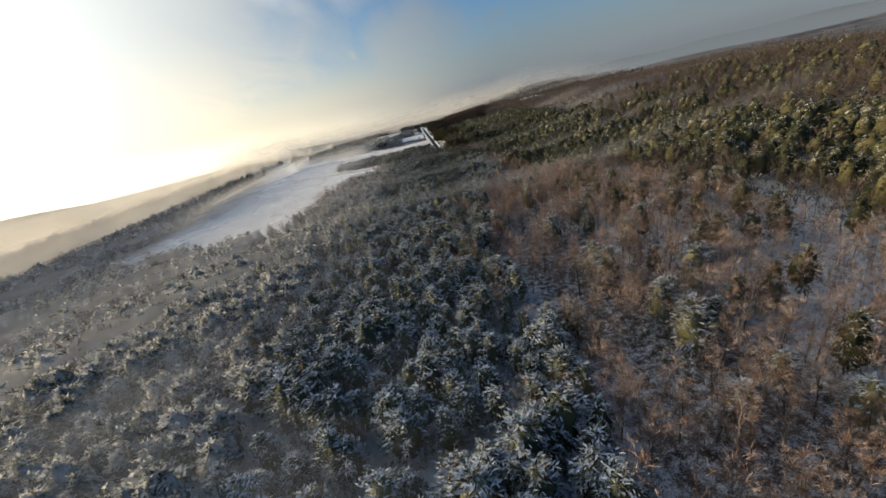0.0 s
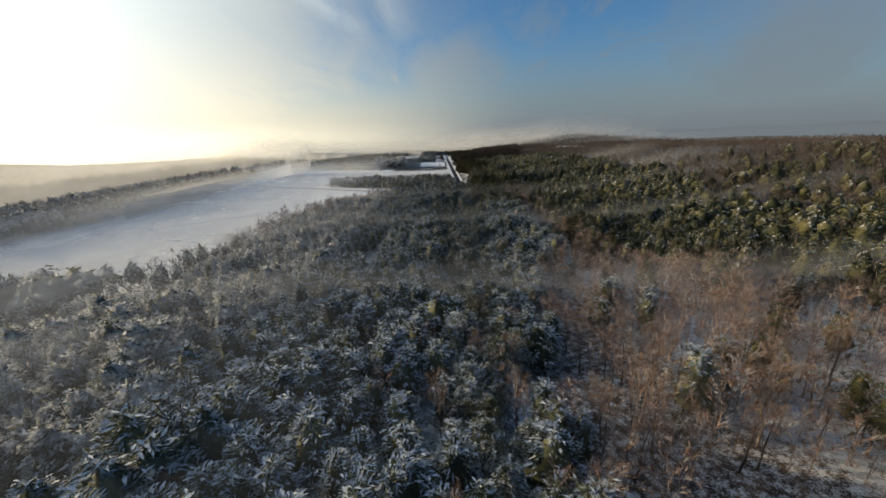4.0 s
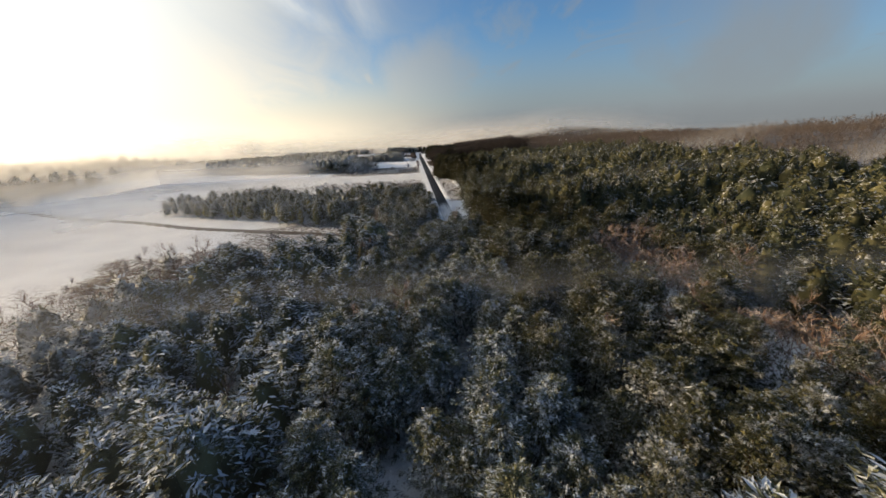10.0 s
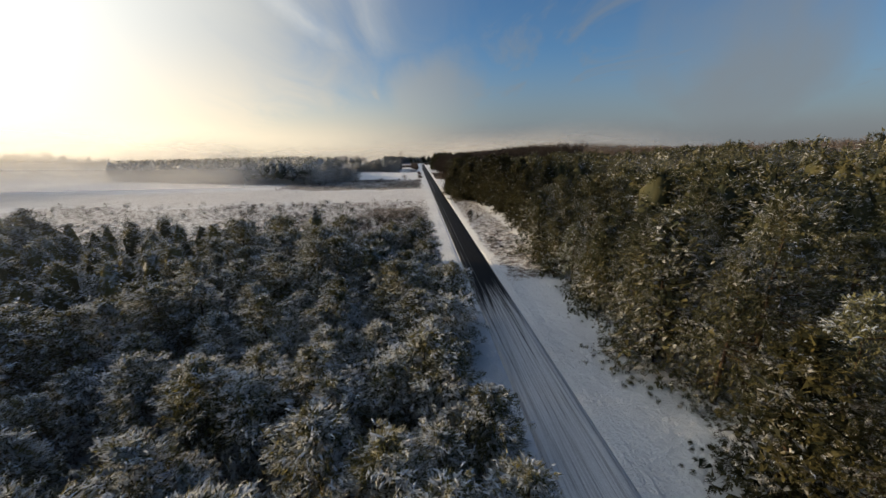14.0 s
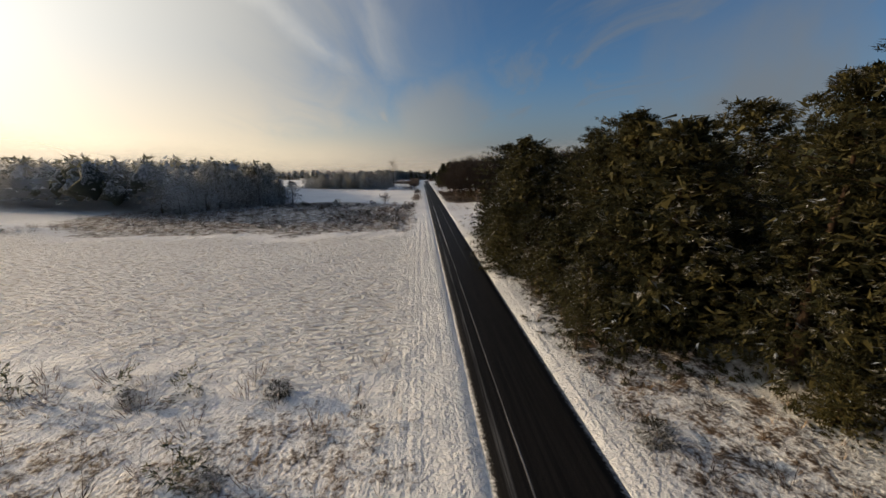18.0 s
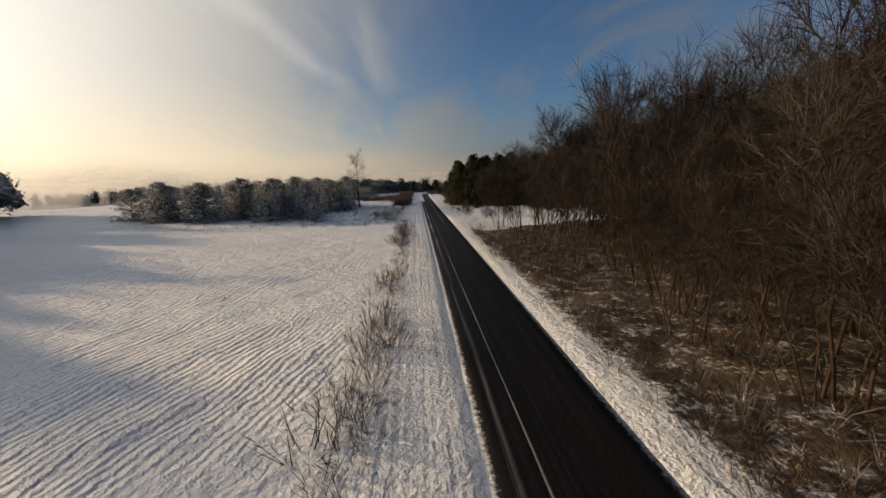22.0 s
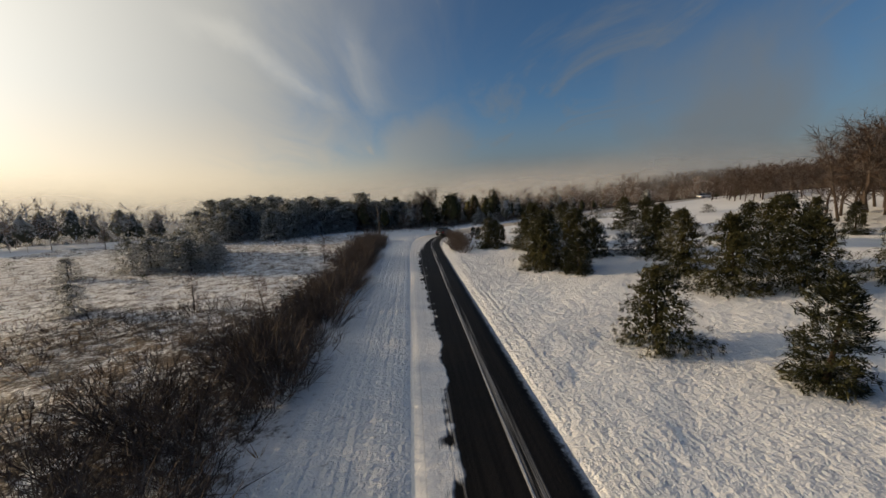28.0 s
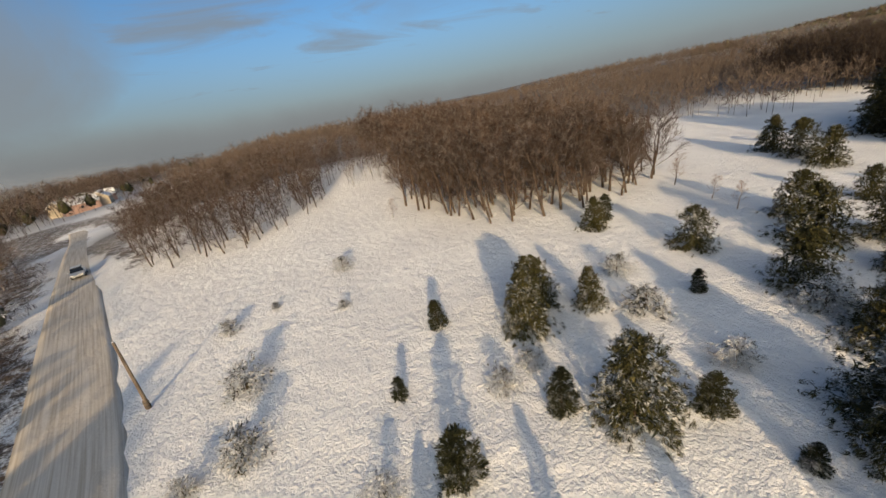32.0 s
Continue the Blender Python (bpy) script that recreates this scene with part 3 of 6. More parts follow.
def twigs(p, d, length, width, rng, tri=False):
    """Thin twigs: slim tapered blades, or plain wedges."""
    side = unit(np.cross(d, rng.normal(0, 1, p.shape)))
    if tri:
        v = np.stack([p - side * width[:, None], p + side * width[:, None], p + d * length[:, None]], 1)
        return v.reshape(-1, 3), np.arange(len(p) * 3).reshape(-1, 3)
    tip = p + d * length[:, None]
    v = np.stack([p - side * width[:, None], p + side * width[:, None], tip + side * (width * 0.25)[:, None], tip - side * (width * 0.25)[:, None]], 1)
    return v.reshape(-1, 3), np.arange(len(p) * 4).reshape(-1, 4)


def tube(points, radii, sides=6):
    """A tapered limb on a row of points."""
    p = np.asarray(points, float)
    t = unit(np.gradient(p, axis=0))
    a = unit(np.cross(t, [0.31, 0.77, 0.17]))
    b = np.cross(t, a)
    ang = np.arange(sides) * 2 * math.pi / sides
    v = p[:, None] + np.asarray(radii)[:, None, None] * (a[:, None] * np.cos(ang)[None, :, None] + b[:, None] * np.sin(ang)[None, :, None])
    i, j = np.meshgrid(np.arange(len(p) - 1), np.arange(sides), indexing="ij")
    k = (j + 1) % sides
    f = np.stack([i * sides + j, i * sides + k, (i + 1) * sides + k, (i + 1) * sides + j], -1).reshape(-1, 4)
    return v.reshape(-1, 3), f


def join(parts):
    vs, fs, n = [], [], 0
    for v, f in parts:
        vs.append(v)
        fs.append(f + n)
        n += len(v)
    return np.concatenate(vs), np.concatenate(fs)


def snow_pads(hub, ways, size, share, pads, rng, rough):
    """Tongues of snow lying along the boughs, drooping at their tips; rough: a folded pair of triangles each."""
    lying = np.sin(hub[:, 0] * 1.9 + hub[:, 2] * 1.3) * np.cos(hub[:, 1] * 1.7 - hub[:, 2]) * 0.35 + rng.random(len(hub)) < share
    p, d = np.repeat(hub[lying], pads, 0), np.repeat(ways[lying], pads, 0)
    n = len(p)
    turn = rng.normal(0, 0.55, n)
    d = np.stack([d[:, 0] * np.cos(turn) - d[:, 1] * np.sin(turn), d[:, 0] * np.sin(turn) + d[:, 1] * np.cos(turn), d[:, 2] * 0.5 + rng.normal(0.05, 0.12, n)], 1)
    d = unit(d + rng.normal(0, 0.04, (n, 3)))
    long = size * rng.uniform(0.7, 1.4, n) * (1.1 if rough else 1.0)
    wide = long * rng.uniform(0.06, 0.12, n) * (1.35 if rough else 1.0)
    p = p + rng.normal(0, 0.30 * size, (n, 3)) + [0, 0, 0.30 * size] - d * (long * 0.35)[:, None]
    side = unit(np.cross(d, [0, 0, 1.0]))
    mid = p + d * (long * 0.5)[:, None]
    lift = np.zeros_like(p)
    lift[:, 2] = wide * 0.55
    tip = p + d * long[:, None] - np.stack([0 * long, 0 * long, long * rng.uniform(0.1, 0.4, n)], 1)
    left, right = mid - side * wide[:, None] - lift * 0.5, mid + side * wide[:, None] - lift * 0.5
    if rough:
        return np.stack([p, right, tip, left], 1).reshape(-1, 3), (np.arange(n)[:, None, None] * 4 + np.array([[0, 1, 2], [0, 2, 3]])).reshape(-1, 3)
    return np.stack([p, right, tip, left, mid + lift], 1).reshape(-1, 3), (np.arange(n)[:, None, None] * 5 + np.array([[0, 1, 4], [1, 2, 4], [2, 3, 4], [3, 0, 4]])).reshape(-1, 3)


def laden(shape):
    """Crown and snow of a pine in one piece, with the number of crown faces."""
    _, crown, white = shape
    return (*join([crown, white]), len(crown[1]))


def pine_shape(seed, height, radius, base, boughs, clumps, per, size, full=1.7, lift=(-0.28, 0.7), slim=(0.07, 0.12), rings=10, sides=12, body=0.48, snow=0.0, pads=3):
    """Trunk and crown of a pine: boughs that carry clumps of needle sprays; base: where the crown begins, as a share of the height."""
    rng = np.random.default_rng(seed)
    lean = rng.normal(0, 0.025, 2)
    zs = np.linspace(-0.25, height * 0.96, 7)
    stem = np.stack([lean[0] * zs + 0.06 * np.sin(zs), lean[1] * zs + 0.06 * np.cos(zs * 0.8), zs], 1)
    thick = height * 0.012 + 0.03
    trunk = [tube(stem, np.linspace(thick, 0.015, 7) + thick * 0.5 * np.exp(-np.arange(7.0)), 6)]
    k = np.arange(boughs)
    slack = 0.72 if base > 0.045 else 1.0
    rise = ((k + rng.random(boughs)) / boughs) ** (0.85 if base > 0.045 else 1.3)
    h = base + (1 - base) * rise * 0.97
    reach = radius * np.maximum((1 - rise**full) ** 0.62, 0.16) * (slack + (1 - slack) * np.minimum(1, rise / 0.22)) * rng.uniform(0.74, 1.14, boughs)
    az = GOLDEN * k + rng.normal(0, 0.4, boughs)
    # one side of the crown is fuller than the other
    reach *= 1 + 0.16 * np.cos(az - rng.uniform(0, 6.28)) + 0.10 * np.cos(2 * az + rng.uniform(0, 6.28))
    out = np.stack([np.cos(az), np.sin(az), lift[0] + (lift[1] - lift[0]) * rise + rng.normal(0, 0.10, boughs)], 1)
    root = np.stack([lean[0] * h * height, lean[1] * h * height, h * height * 0.97], 1)
    for i in range(0, boughs if height > 5 else 0, max(1, boughs // 16)):
        tip = root[i] + out[i] * reach[i] * 0.85
        trunk.append(tube(np.stack([root[i], root[i] * 0.5 + tip * 0.5 + [0, 0, -0.05], tip]), [thick * 0.32, thick * 0.22, 0.01], 3))
    s = np.linspace(0.66, 1.0, clumps)[None] + rng.uniform(-0.12, 0.08, (boughs, clumps))
    hub = root[:, None] + out[:, None] * (reach[:, None] * s)[..., None]
    across = np.stack([-out[:, 1], out[:, 0], 0 * h], 1)
    hub = hub + across[:, None] * (rng.uniform(-0.42, 0.42, (boughs, clumps)) * reach[:, None] * s)[..., None]
    hub[..., 2] += rng.normal(0, 0.12 * size, (boughs, clumps)) - 0.10 * reach[:, None] * s**2
    hub[..., 2] = np.maximum(hub[..., 2], 0.35 * size + rng.uniform(0, 0.4 * size, hub.shape[:2]))
    hub = np.concatenate([hub.reshape(-1, 3), stem[-1:] + [[0, 0, 0.0]], stem[-1:] - [[0, 0, 0.4 * size]]])
    ways = np.concatenate([np.repeat(out, clumps, 0), [[0, 0, 1.0], [0, 0, 0.8]]])
    white = snow_pads(hub, ways, size, snow, pads, np.random.default_rng(seed + 900), body >= 0.5) if snow else None
    hub, ways = np.repeat(hub, per, 0), np.repeat(ways, per, 0)
    n = len(hub)
    d = unit(ways * 0.8 + rng.normal(0, 0.45, (n, 3)) + [0, 0, 0.05])
    length = size * rng.uniform(0.6, 1.25, n)
    hub = hub + rng.normal(0, 0.28 * size, (n, 3))
    tips = blades(hub - d * (length * 0.3)[:, None], d, length, length * rng.uniform(*slim, n), 0.15 * length * rng.uniform(0.3, 1.6, n), rng, True)
    if body < 0.5:
        # the shaded inside of the crown: broader sprays close to the stem
        k = 24 if per > 10 else 6
        m = boughs * k
        inner = np.repeat(root, k, 0) + np.repeat(out, k, 0) * (np.repeat(reach, k) * rng.uniform(0.08, 0.78, m))[:, None] + rng.normal(0, 0.05 * radius, (m, 3))
        d = unit(np.repeat(out, k, 0) * 0.4 + rng.normal(0, 0.7, (m, 3)))
        length = (0.2 if per <= 10 else 0.12 if base > 0.045 else 0.19) * radius * rng.uniform(0.5, 1.2, m)
        core = blades(inner - d * (length * 0.5)[:, None], d, length, length * rng.uniform(0.10, 0.2, m), 0.1 * length, rng, True)
        return (join(trunk), join([tips, core])) + ((white,) if snow else ())
    # the shaded mass of a crown that is only seen from afar
    rows = np.linspace(0.0, 1.0, rings)
    turn = np.arange(sides) * 2 * math.pi / sides
    wide = radius * np.maximum((1 - rows**full) ** 0.62, 0.05) * (slack + (1 - slack) * np.minimum(1, rows / 0.22)) * body
    wide[0] *= 0.35
    lump = 1 + 0.20 * np.sin(3 * turn[None] + 9 * rows[:, None] + seed) + 0.16 * rng.normal(0, 1, (rings, sides))
    tall = np.repeat((base + (1 - base) * rows * 0.94)[:, None] * height, sides, 1) + rng.normal(0, 0.25 * (1 - base) * height / rings, (rings, sides))
    tall += wide[:, None] * (lift[0] + (lift[1] - lift[0]) * rows[:, None]) * 0.7
    skin = np.stack([np.cos(turn)[None] * wide[:, None] * lump + lean[0] * tall, np.sin(turn)[None] * wide[:, None] * lump + lean[1] * tall, tall], 2).reshape(-1, 3)
    i, j = (q.ravel() for q in np.meshgrid(np.arange(rings - 1), np.arange(sides), indexing="ij"))
    q0, q1, q2, q3 = i * sides + j, i * sides + (j + 1) % sides, (i + 1) * sides + (j + 1) % sides, (i + 1) * sides + j
    mass = skin, np.concatenate([np.stack([q0, q1, q2], 1), np.stack([q0, q2, q3], 1)])
    return (join(trunk), join([tips, mass])) + ((white,) if snow else ())


def bare_shape(seed, height, spread, limbs, subs, fine, size, width, stems=1, sides=5, bushy=0.25, upright=0.9, tri=False):
    """Trunk with limbs, and crown of twigs, of a leafless tree."""
    rng = np.random.default_rng(seed)
    wood, tips, ways = [], [], []
    for s in range(stems):
        foot = np.r_[rng.normal(0, 0.10 * (stems > 1) * spread, 2), -0.25]
        lean = rng.normal(0, 0.07 if stems == 1 else 0.22, 2)
        zs = np.linspace(0, height * rng.uniform(0.85, 1.0), 8)
        wob = rng.normal(0, 0.018 * height, (8, 2)) * np.linspace(0, 1, 8)[:, None]
        stem = foot + np.stack([lean[0] * zs + wob[:, 0], lean[1] * zs + wob[:, 1], zs], 1)
        thick = (0.012 * height + 0.03) / stems**0.8
        wood.append(tube(stem, np.linspace(thick, 0.012, 8), sides))
        for k in range(limbs):
            f = bushy + (1 - bushy) * (k + rng.random()) / limbs * 0.96
            j = min(int(f * 7), 6)
            root = stem[j] + (stem[j + 1] - stem[j]) * (f * 7 - j)
            a = GOLDEN * (k + 3 * s) + rng.normal(0, 0.4)
            reach = spread * (1.05 - 0.75 * (f - bushy) / (1 - bushy)) * rng.uniform(0.7, 1.15)
            d = unit(np.array([math.cos(a), math.sin(a), upright * rng.uniform(0.7, 1.4)]))
            mid = root + d * reach * 0.55 + rng.normal(0, 0.05 * reach, 3)
            end = mid + unit(d + [0, 0, 0.45]) * reach * 0.6
            wood.append(tube(np.stack([root, mid, end]), [thick * 0.36 * (1.1 - f), thick * 0.2, 0.006], 3))
            for q in range(subs):
                u = rng.uniform(0.25, 1.0)
                p = root + (mid - root) * min(1, u * 2) + (end - mid) * max(0, u * 2 - 1)
                w = unit(d + rng.normal(0, 0.55, 3) + [0, 0, 0.25])
                tips.append(p)
                ways.append(w)
    tips, ways = np.array(tips), np.array(ways)
    n = len(tips)
    poles = []
    if tri:
        q = np.tile([[0.0, 0.0, -0.2]], (2, 1))
        poles.append(twigs(q, unit(np.tile([[0.02, 0.03, 1.0]], (2, 1))), np.full(2, height), np.full(2, 0.006 * height + 0.02), rng, True))
    long = spread * rng.uniform(0.28, 0.5, n)
    first = twigs(tips, ways, long, np.full(n, width * 1.5), rng, tri)
    p = np.repeat(tips, fine, 0) + np.repeat(ways * long[:, None], fine, 0) * rng.uniform(0.2, 1.0, (n * fine, 1))
    w = unit(np.repeat(ways, fine, 0) + rng.normal(0, 0.6, (n * fine, 3)) + [0, 0, 0.2])
    second = twigs(p, w, size * rng.uniform(0.6, 1.3, n * fine), np.full(n * fine, width), rng, tri)
    return join(wood), join([first, second] + poles)


def shrub_shape(seed, height, radius, stalks, fine, width):
    """A low shrub of bare stalks with side twigs."""
    rng = np.random.default_rng(seed)
    a = rng.uniform(0, 2 * math.pi, stalks)
    r = radius * np.sqrt(rng.random(stalks)) * 0.6
    p = np.stack([np.cos(a) * r, np.sin(a) * r, np.full(stalks, -0.1)], 1)
    d = unit(np.stack([np.cos(a) * 0.55, np.sin(a) * 0.55, np.ones(stalks)], 1) + rng.normal(0, 0.25, (stalks, 3)))
    long = height * rng.uniform(0.6, 1.15, stalks)
    stalk = twigs(p, d, long, np.full(stalks, width * 1.4), rng)
    q = np.repeat(p + d * long[:, None] * 0.35, fine, 0) + np.repeat(d * long[:, None], fine, 0) * rng.uniform(0.0, 0.55, (stalks * fine, 1))
    w = unit(np.repeat(d, fine, 0) + rng.normal(0, 0.55, (stalks * fine, 3)))
    return stalk, twigs(q, w, height * rng.uniform(0.2, 0.45, stalks * fine), np.full(stalks * fine, width), rng)


# ---- plants: things ----
def tree_thing(name, shapes, mats, label, category, part_names=("trunk", "crown", "bough_snow")):
    """One tree or shrub, as an empty at its foot with its parts; copied afterwards."""
    root = new(name)
    root.empty_display_size = 0.3
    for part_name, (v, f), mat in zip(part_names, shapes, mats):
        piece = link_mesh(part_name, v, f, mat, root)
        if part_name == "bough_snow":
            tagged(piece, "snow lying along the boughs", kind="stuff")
    return tagged(root, label, category)


class Planter:
    """Sets copies of a few model plants; the first use of a model is the model itself."""

    def __init__(self, models, group, heights):
        self.models, self.group, self.heights, self.used = models, group, heights, set()

    def at(self, x, y, height, rng, widen=1.0, pick=None):
        i = int(rng.integers(len(self.models))) if pick is None else pick % len(self.models)
        s = height / self.heights[i]
        z = float(ground_z(x, y))
        m = pose(x, y, z - 0.03, rng.normal(0, 1.2), rng.normal(0, 1.2), rng.uniform(0, 360)) @ Matrix.Diagonal((s * widen, s * widen, s, 1))
        if i in self.used:
            ob = copy_thing(self.models[i], Matrix())
        else:
            ob = self.models[i]
            self.used.add(i)
        ob.matrix_basis = m
        ob["group"] = self.group
        return ob


def thicket(name, shapes, mat, places, label, category, rng, sink=0.05):
    """Many plants joined into one piece of stuff; places: rows of x, y, scale."""
    places = np.asarray(places, float)
    if not len(places):
        return
    zs = ground_z(places[:, 0], places[:, 1]) - sink
    which = rng.integers(len(shapes), size=len(places))
    parts = []
    white = []
    for i, (v, f, *crown) in enumerate(shapes):
        k = np.where(which == i)[0]
        if not len(k):
            continue
        a = rng.uniform(0, 2 * math.pi, len(k))
        c, s, g = np.cos(a)[:, None], np.sin(a)[:, None], places[k, 2][:, None]
        wide = rng.uniform(0.85, 1.15, (len(k), 1))
        x = (v[None, :, 0] * c - v[None, :, 1] * s) * g * wide + places[k, 0][:, None]
        y = (v[None, :, 0] * s + v[None, :, 1] * c) * g * wide + places[k, 1][:, None]
        z = v[None, :, 2] * g + zs[k][:, None]
        vv = np.stack([x, y, z], 2).reshape(-1, 3)
        ff = (f[None] + (np.arange(len(k)) * len(v))[:, None, None]).reshape(-1, f.shape[1])
        parts.append((vv, ff))
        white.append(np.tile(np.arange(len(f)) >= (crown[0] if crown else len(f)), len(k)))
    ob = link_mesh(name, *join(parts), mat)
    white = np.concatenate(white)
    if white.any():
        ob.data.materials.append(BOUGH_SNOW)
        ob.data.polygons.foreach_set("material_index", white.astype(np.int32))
    return tagged(ob, label, category, kind="stuff")


def inside(x, y, poly):
    """Which places lie in a polygon."""
    x, y = np.asarray(x), np.asarray(y)
    hit = np.zeros(x.shape, bool)
    for (x0, y0), (x1, y1) in zip(poly, poly[1:] + poly[:1]):
        if y0 != y1:
            hit ^= ((y0 > y) != (y1 > y)) & (x < (x1 - x0) * (y - y0) / (y1 - y0) + x0)
    return hit


def sow(x0, x1, y0, y1, gap, rng, jitter=0.42):
    """Places on a shaken grid."""
    xs, ys = np.meshgrid(np.arange(x0, x1, gap), np.arange(y0, y1, gap))
    xs = xs + np.where(np.arange(xs.shape[0]) % 2, gap / 2, 0)[:, None]
    p = np.stack([xs.ravel(), ys.ravel()], 1)
    return p + rng.uniform(-jitter, jitter, p.shape) * gap


def clear_of_roads(p, gap):
    return p[(off_line(p[:, 0], p[:, 1], COARSE_BEND) > gap) & (off_line(p[:, 0], p[:, 1], COARSE_LANE) > gap)]


rng = np.random.default_rng(7)
# model trees; heights in metres
PINE_H = [10.0, 9.0, 10.5, 8.5, 9.5]
pine_near = [pine_shape(10 + i, h, r, b, 96, 4, 19, 0.40, snow=0.34) for i, (h, r, b) in enumerate(((10.0, 3.5, 0.14), (9.0, 3.4, 0.08), (10.5, 3.2, 0.18), (8.5, 3.6, 0.06), (9.5, 2.9, 0.16)))]
pine_stand = [laden(pine_shape(20 + i, 9.5, r, 0.15, 48, 4, 6, 0.72, 1.7, (-0.25, 0.7), (0.09, 0.15), 7, 9, 0.53, snow=0.55, pads=2)) for i, r in enumerate((3.5, 3.0, 3.7, 3.2))]
pine_mid = [pine_shape(30 + i, 9.5, 3.4, 0.25, 26, 3, 4, 1.0, 1.7, (-0.2, 0.7), (0.14, 0.22), 5, 7, 0.58)[1] for i in range(4)]
pine_far = [pine_shape(40 + i, 9.0, 3.4, 0.3, 12, 2, 2, 1.5, 1.7, (-0.1, 0.7), (0.2, 0.3), 5, 6, 0.7)[1] for i in range(4)]
stand_bare = [(v, f[:k]) for v, f, k in pine_stand]
road_pine = [pine_shape(50 + i, h, r, b, 140, 5, 36, 0.24, f, slim=(0.06, 0.10), snow=0.02, pads=2) for i, (h, r, b, f) in enumerate(((12.0, 3.9, 0.05, 1.8), (11.0, 3.8, 0.03, 1.5), (13.0, 3.9, 0.08, 2.2), (12.0, 3.3, 0.04, 1.4)))]
stand_pine = [pine_shape(240 + i, 12.0, r, 0.04, 128, 5, 32, 0.29, f, (-0.15, 0.55), (0.065, 0.11), 10, 12, 0.38, snow=0.04, pads=2) for i, (r, f) in enumerate(((4.4, 1.3), (4.0, 1.1), (4.8, 1.5), (3.8, 1.7)))]
bush_pine = [pine_shape(60 + i, h, r, 0.02, 120, 4, 20, 0.25, f, (-0.22, 0.6), (0.06, 0.11), snow=0.16, pads=2) for i, (h, r, f) in enumerate(((4.0, 2.2, 1.5), (4.0, 1.9, 1.05), (4.0, 2.4, 1.3)))]
column = [pine_shape(70 + i, 3.0, r, 0.0, 110, 4, 20, 0.2, 1.7, (0.0, 1.3), snow=0.15, pads=2) for i, r in enumerate((0.75, 0.95))]
birch = [bare_shape(80 + i, 11.0, 2.4, 18, 8, 7, 0.75, 0.010) for i in range(3)]
broad = [bare_shape(90 + i, 10.0, 3.4, 13, 11, 13, 0.70, 0.0075, stems=4, bushy=0.24, upright=1.3) for i in range(3)]
bare_mid = [bare_shape(100 + i, 10.0, 2.6, 11, 6, 5, 1.0, 0.024, tri=True)[1] for i in range(4)]
bare_dense = [bare_shape(105 + i, 10.0, 3.2, 9, 7, 6, 1.0, 0.02, stems=3, bushy=0.06, upright=1.3, tri=True)[1] for i in range(3)]
bare_far = [bare_shape(110 + i, 9.5, 3.4, 6, 4, 3, 1.8, 0.06, sides=3, tri=True)[1] for i in range(4)]
shrub_low = [shrub_shape(120 + i, 1.3, 0.9, 70, 6, 0.007) for i in range(3)]
shrub_rough = [shrub_shape(130 + i, 1.2, 0.9, 20, 2, 0.013) for i in range(3)]


def lively(p, rng, lo, hi):
    """Sizes that drift from place to place."""
    k = 0.5 + 0.22 * wave(p[:, 0], p[:, 1], 0.11, 0.7) + 0.16 * wave(p[:, 0], p[:, 1], 0.31, 2.0) + rng.normal(0, 0.16, len(p))
    return lo + (hi - lo) * np.clip(k, 0, 1)

# ---- the wooded south ----
def kinds(p, seed):
    """0 pine, 1 bare tree, -1 clearing, for places south of the lane."""
    x, y = p[:, 0], p[:, 1]
    r = np.random.default_rng(seed).random(len(p))
    lo = np.interp(y, [-420, -300, -235, -215, -130, -80, -60], [-14, -8, 4, 20, 20, 24, 60]) + 4 * wave(x, y, 0.05)
    hi = np.interp(y, [-420, -235, -215, -130, -80, -60], [62, 68, 33, 30, 34, 40]) + 4 * wave(x, y, 0.04, 1.0)
    bare = (x > lo) & (x < hi) & (r < 0.86) | (x > 130 + 18 * wave(x, y, 0.02)) & (r < 0.85) | (r < np.where(y < -225, 0.16, 0.05))
    edge = np.interp(y, [-430, -190, -150, -115, -75, -60], [-118, -104, -100, -90, -62, -50])
    bare |= (x < edge + 15) & (r < 0.85) & (y > -270)
    out = np.where(bare, 1, 0)
    for cx, cy, cr in ((-46, -206, 7), (-44, -194, 5), (20, -214, 4.5), (25, -198, 4.5), (24, -178, 4.5), (-6, -352, 6), (8, -300, 6), (-4, -278, 6), (-2, -318, 6), (10, -330, 7), (-60, -300, 5), (34, -108, 6), (40, -122, 6), (-26, -256, 4), (2, -374, 5)):
        out[np.hypot(x - cx, (y - cy) * 0.8) < cr] = -1
    out[x < edge] = -1
    out[(x > 5) & (x < 27) & (y > -70)] = -1
    out[(x < -70) & (y > -62)] = -1
    out[(y > -56) & (x > -14) & (x < 9)] = -1
    out[(off_line(x, y, COARSE_LANE) < np.where(x < -45, 40, np.where(x < -29, 30, 13))) & (x < -12)] = -1
    return out


p = clear_of_roads(sow(-120, 75, -425, -46, 4.05, rng), 5.5)
k = kinds(p, 1)
near = np.abs(p[:, 0] - np.interp(p[:, 1], [-420, -300, -60], [-22, -16, -9])) < 17
wide = np.abs(p[:, 0] - np.interp(p[:, 1], [-420, -300, -60], [-18, -14, -6])) < 44
corner = (p[:, 0] > 1) & (p[:, 1] > -132) & (p[:, 0] < 40) & (k == 0)
olive_corner, near = p[corner], near & ~corner
closer, pines, bares = p[(k == 0) & ~near & wide & ~corner], p[(k == 0) & ~near & ~wide], clear_of_roads(sow(-120, 75, -425, -46, 2.9, rng), 5.5)
bares = bares[kinds(bares, 3) == 1]
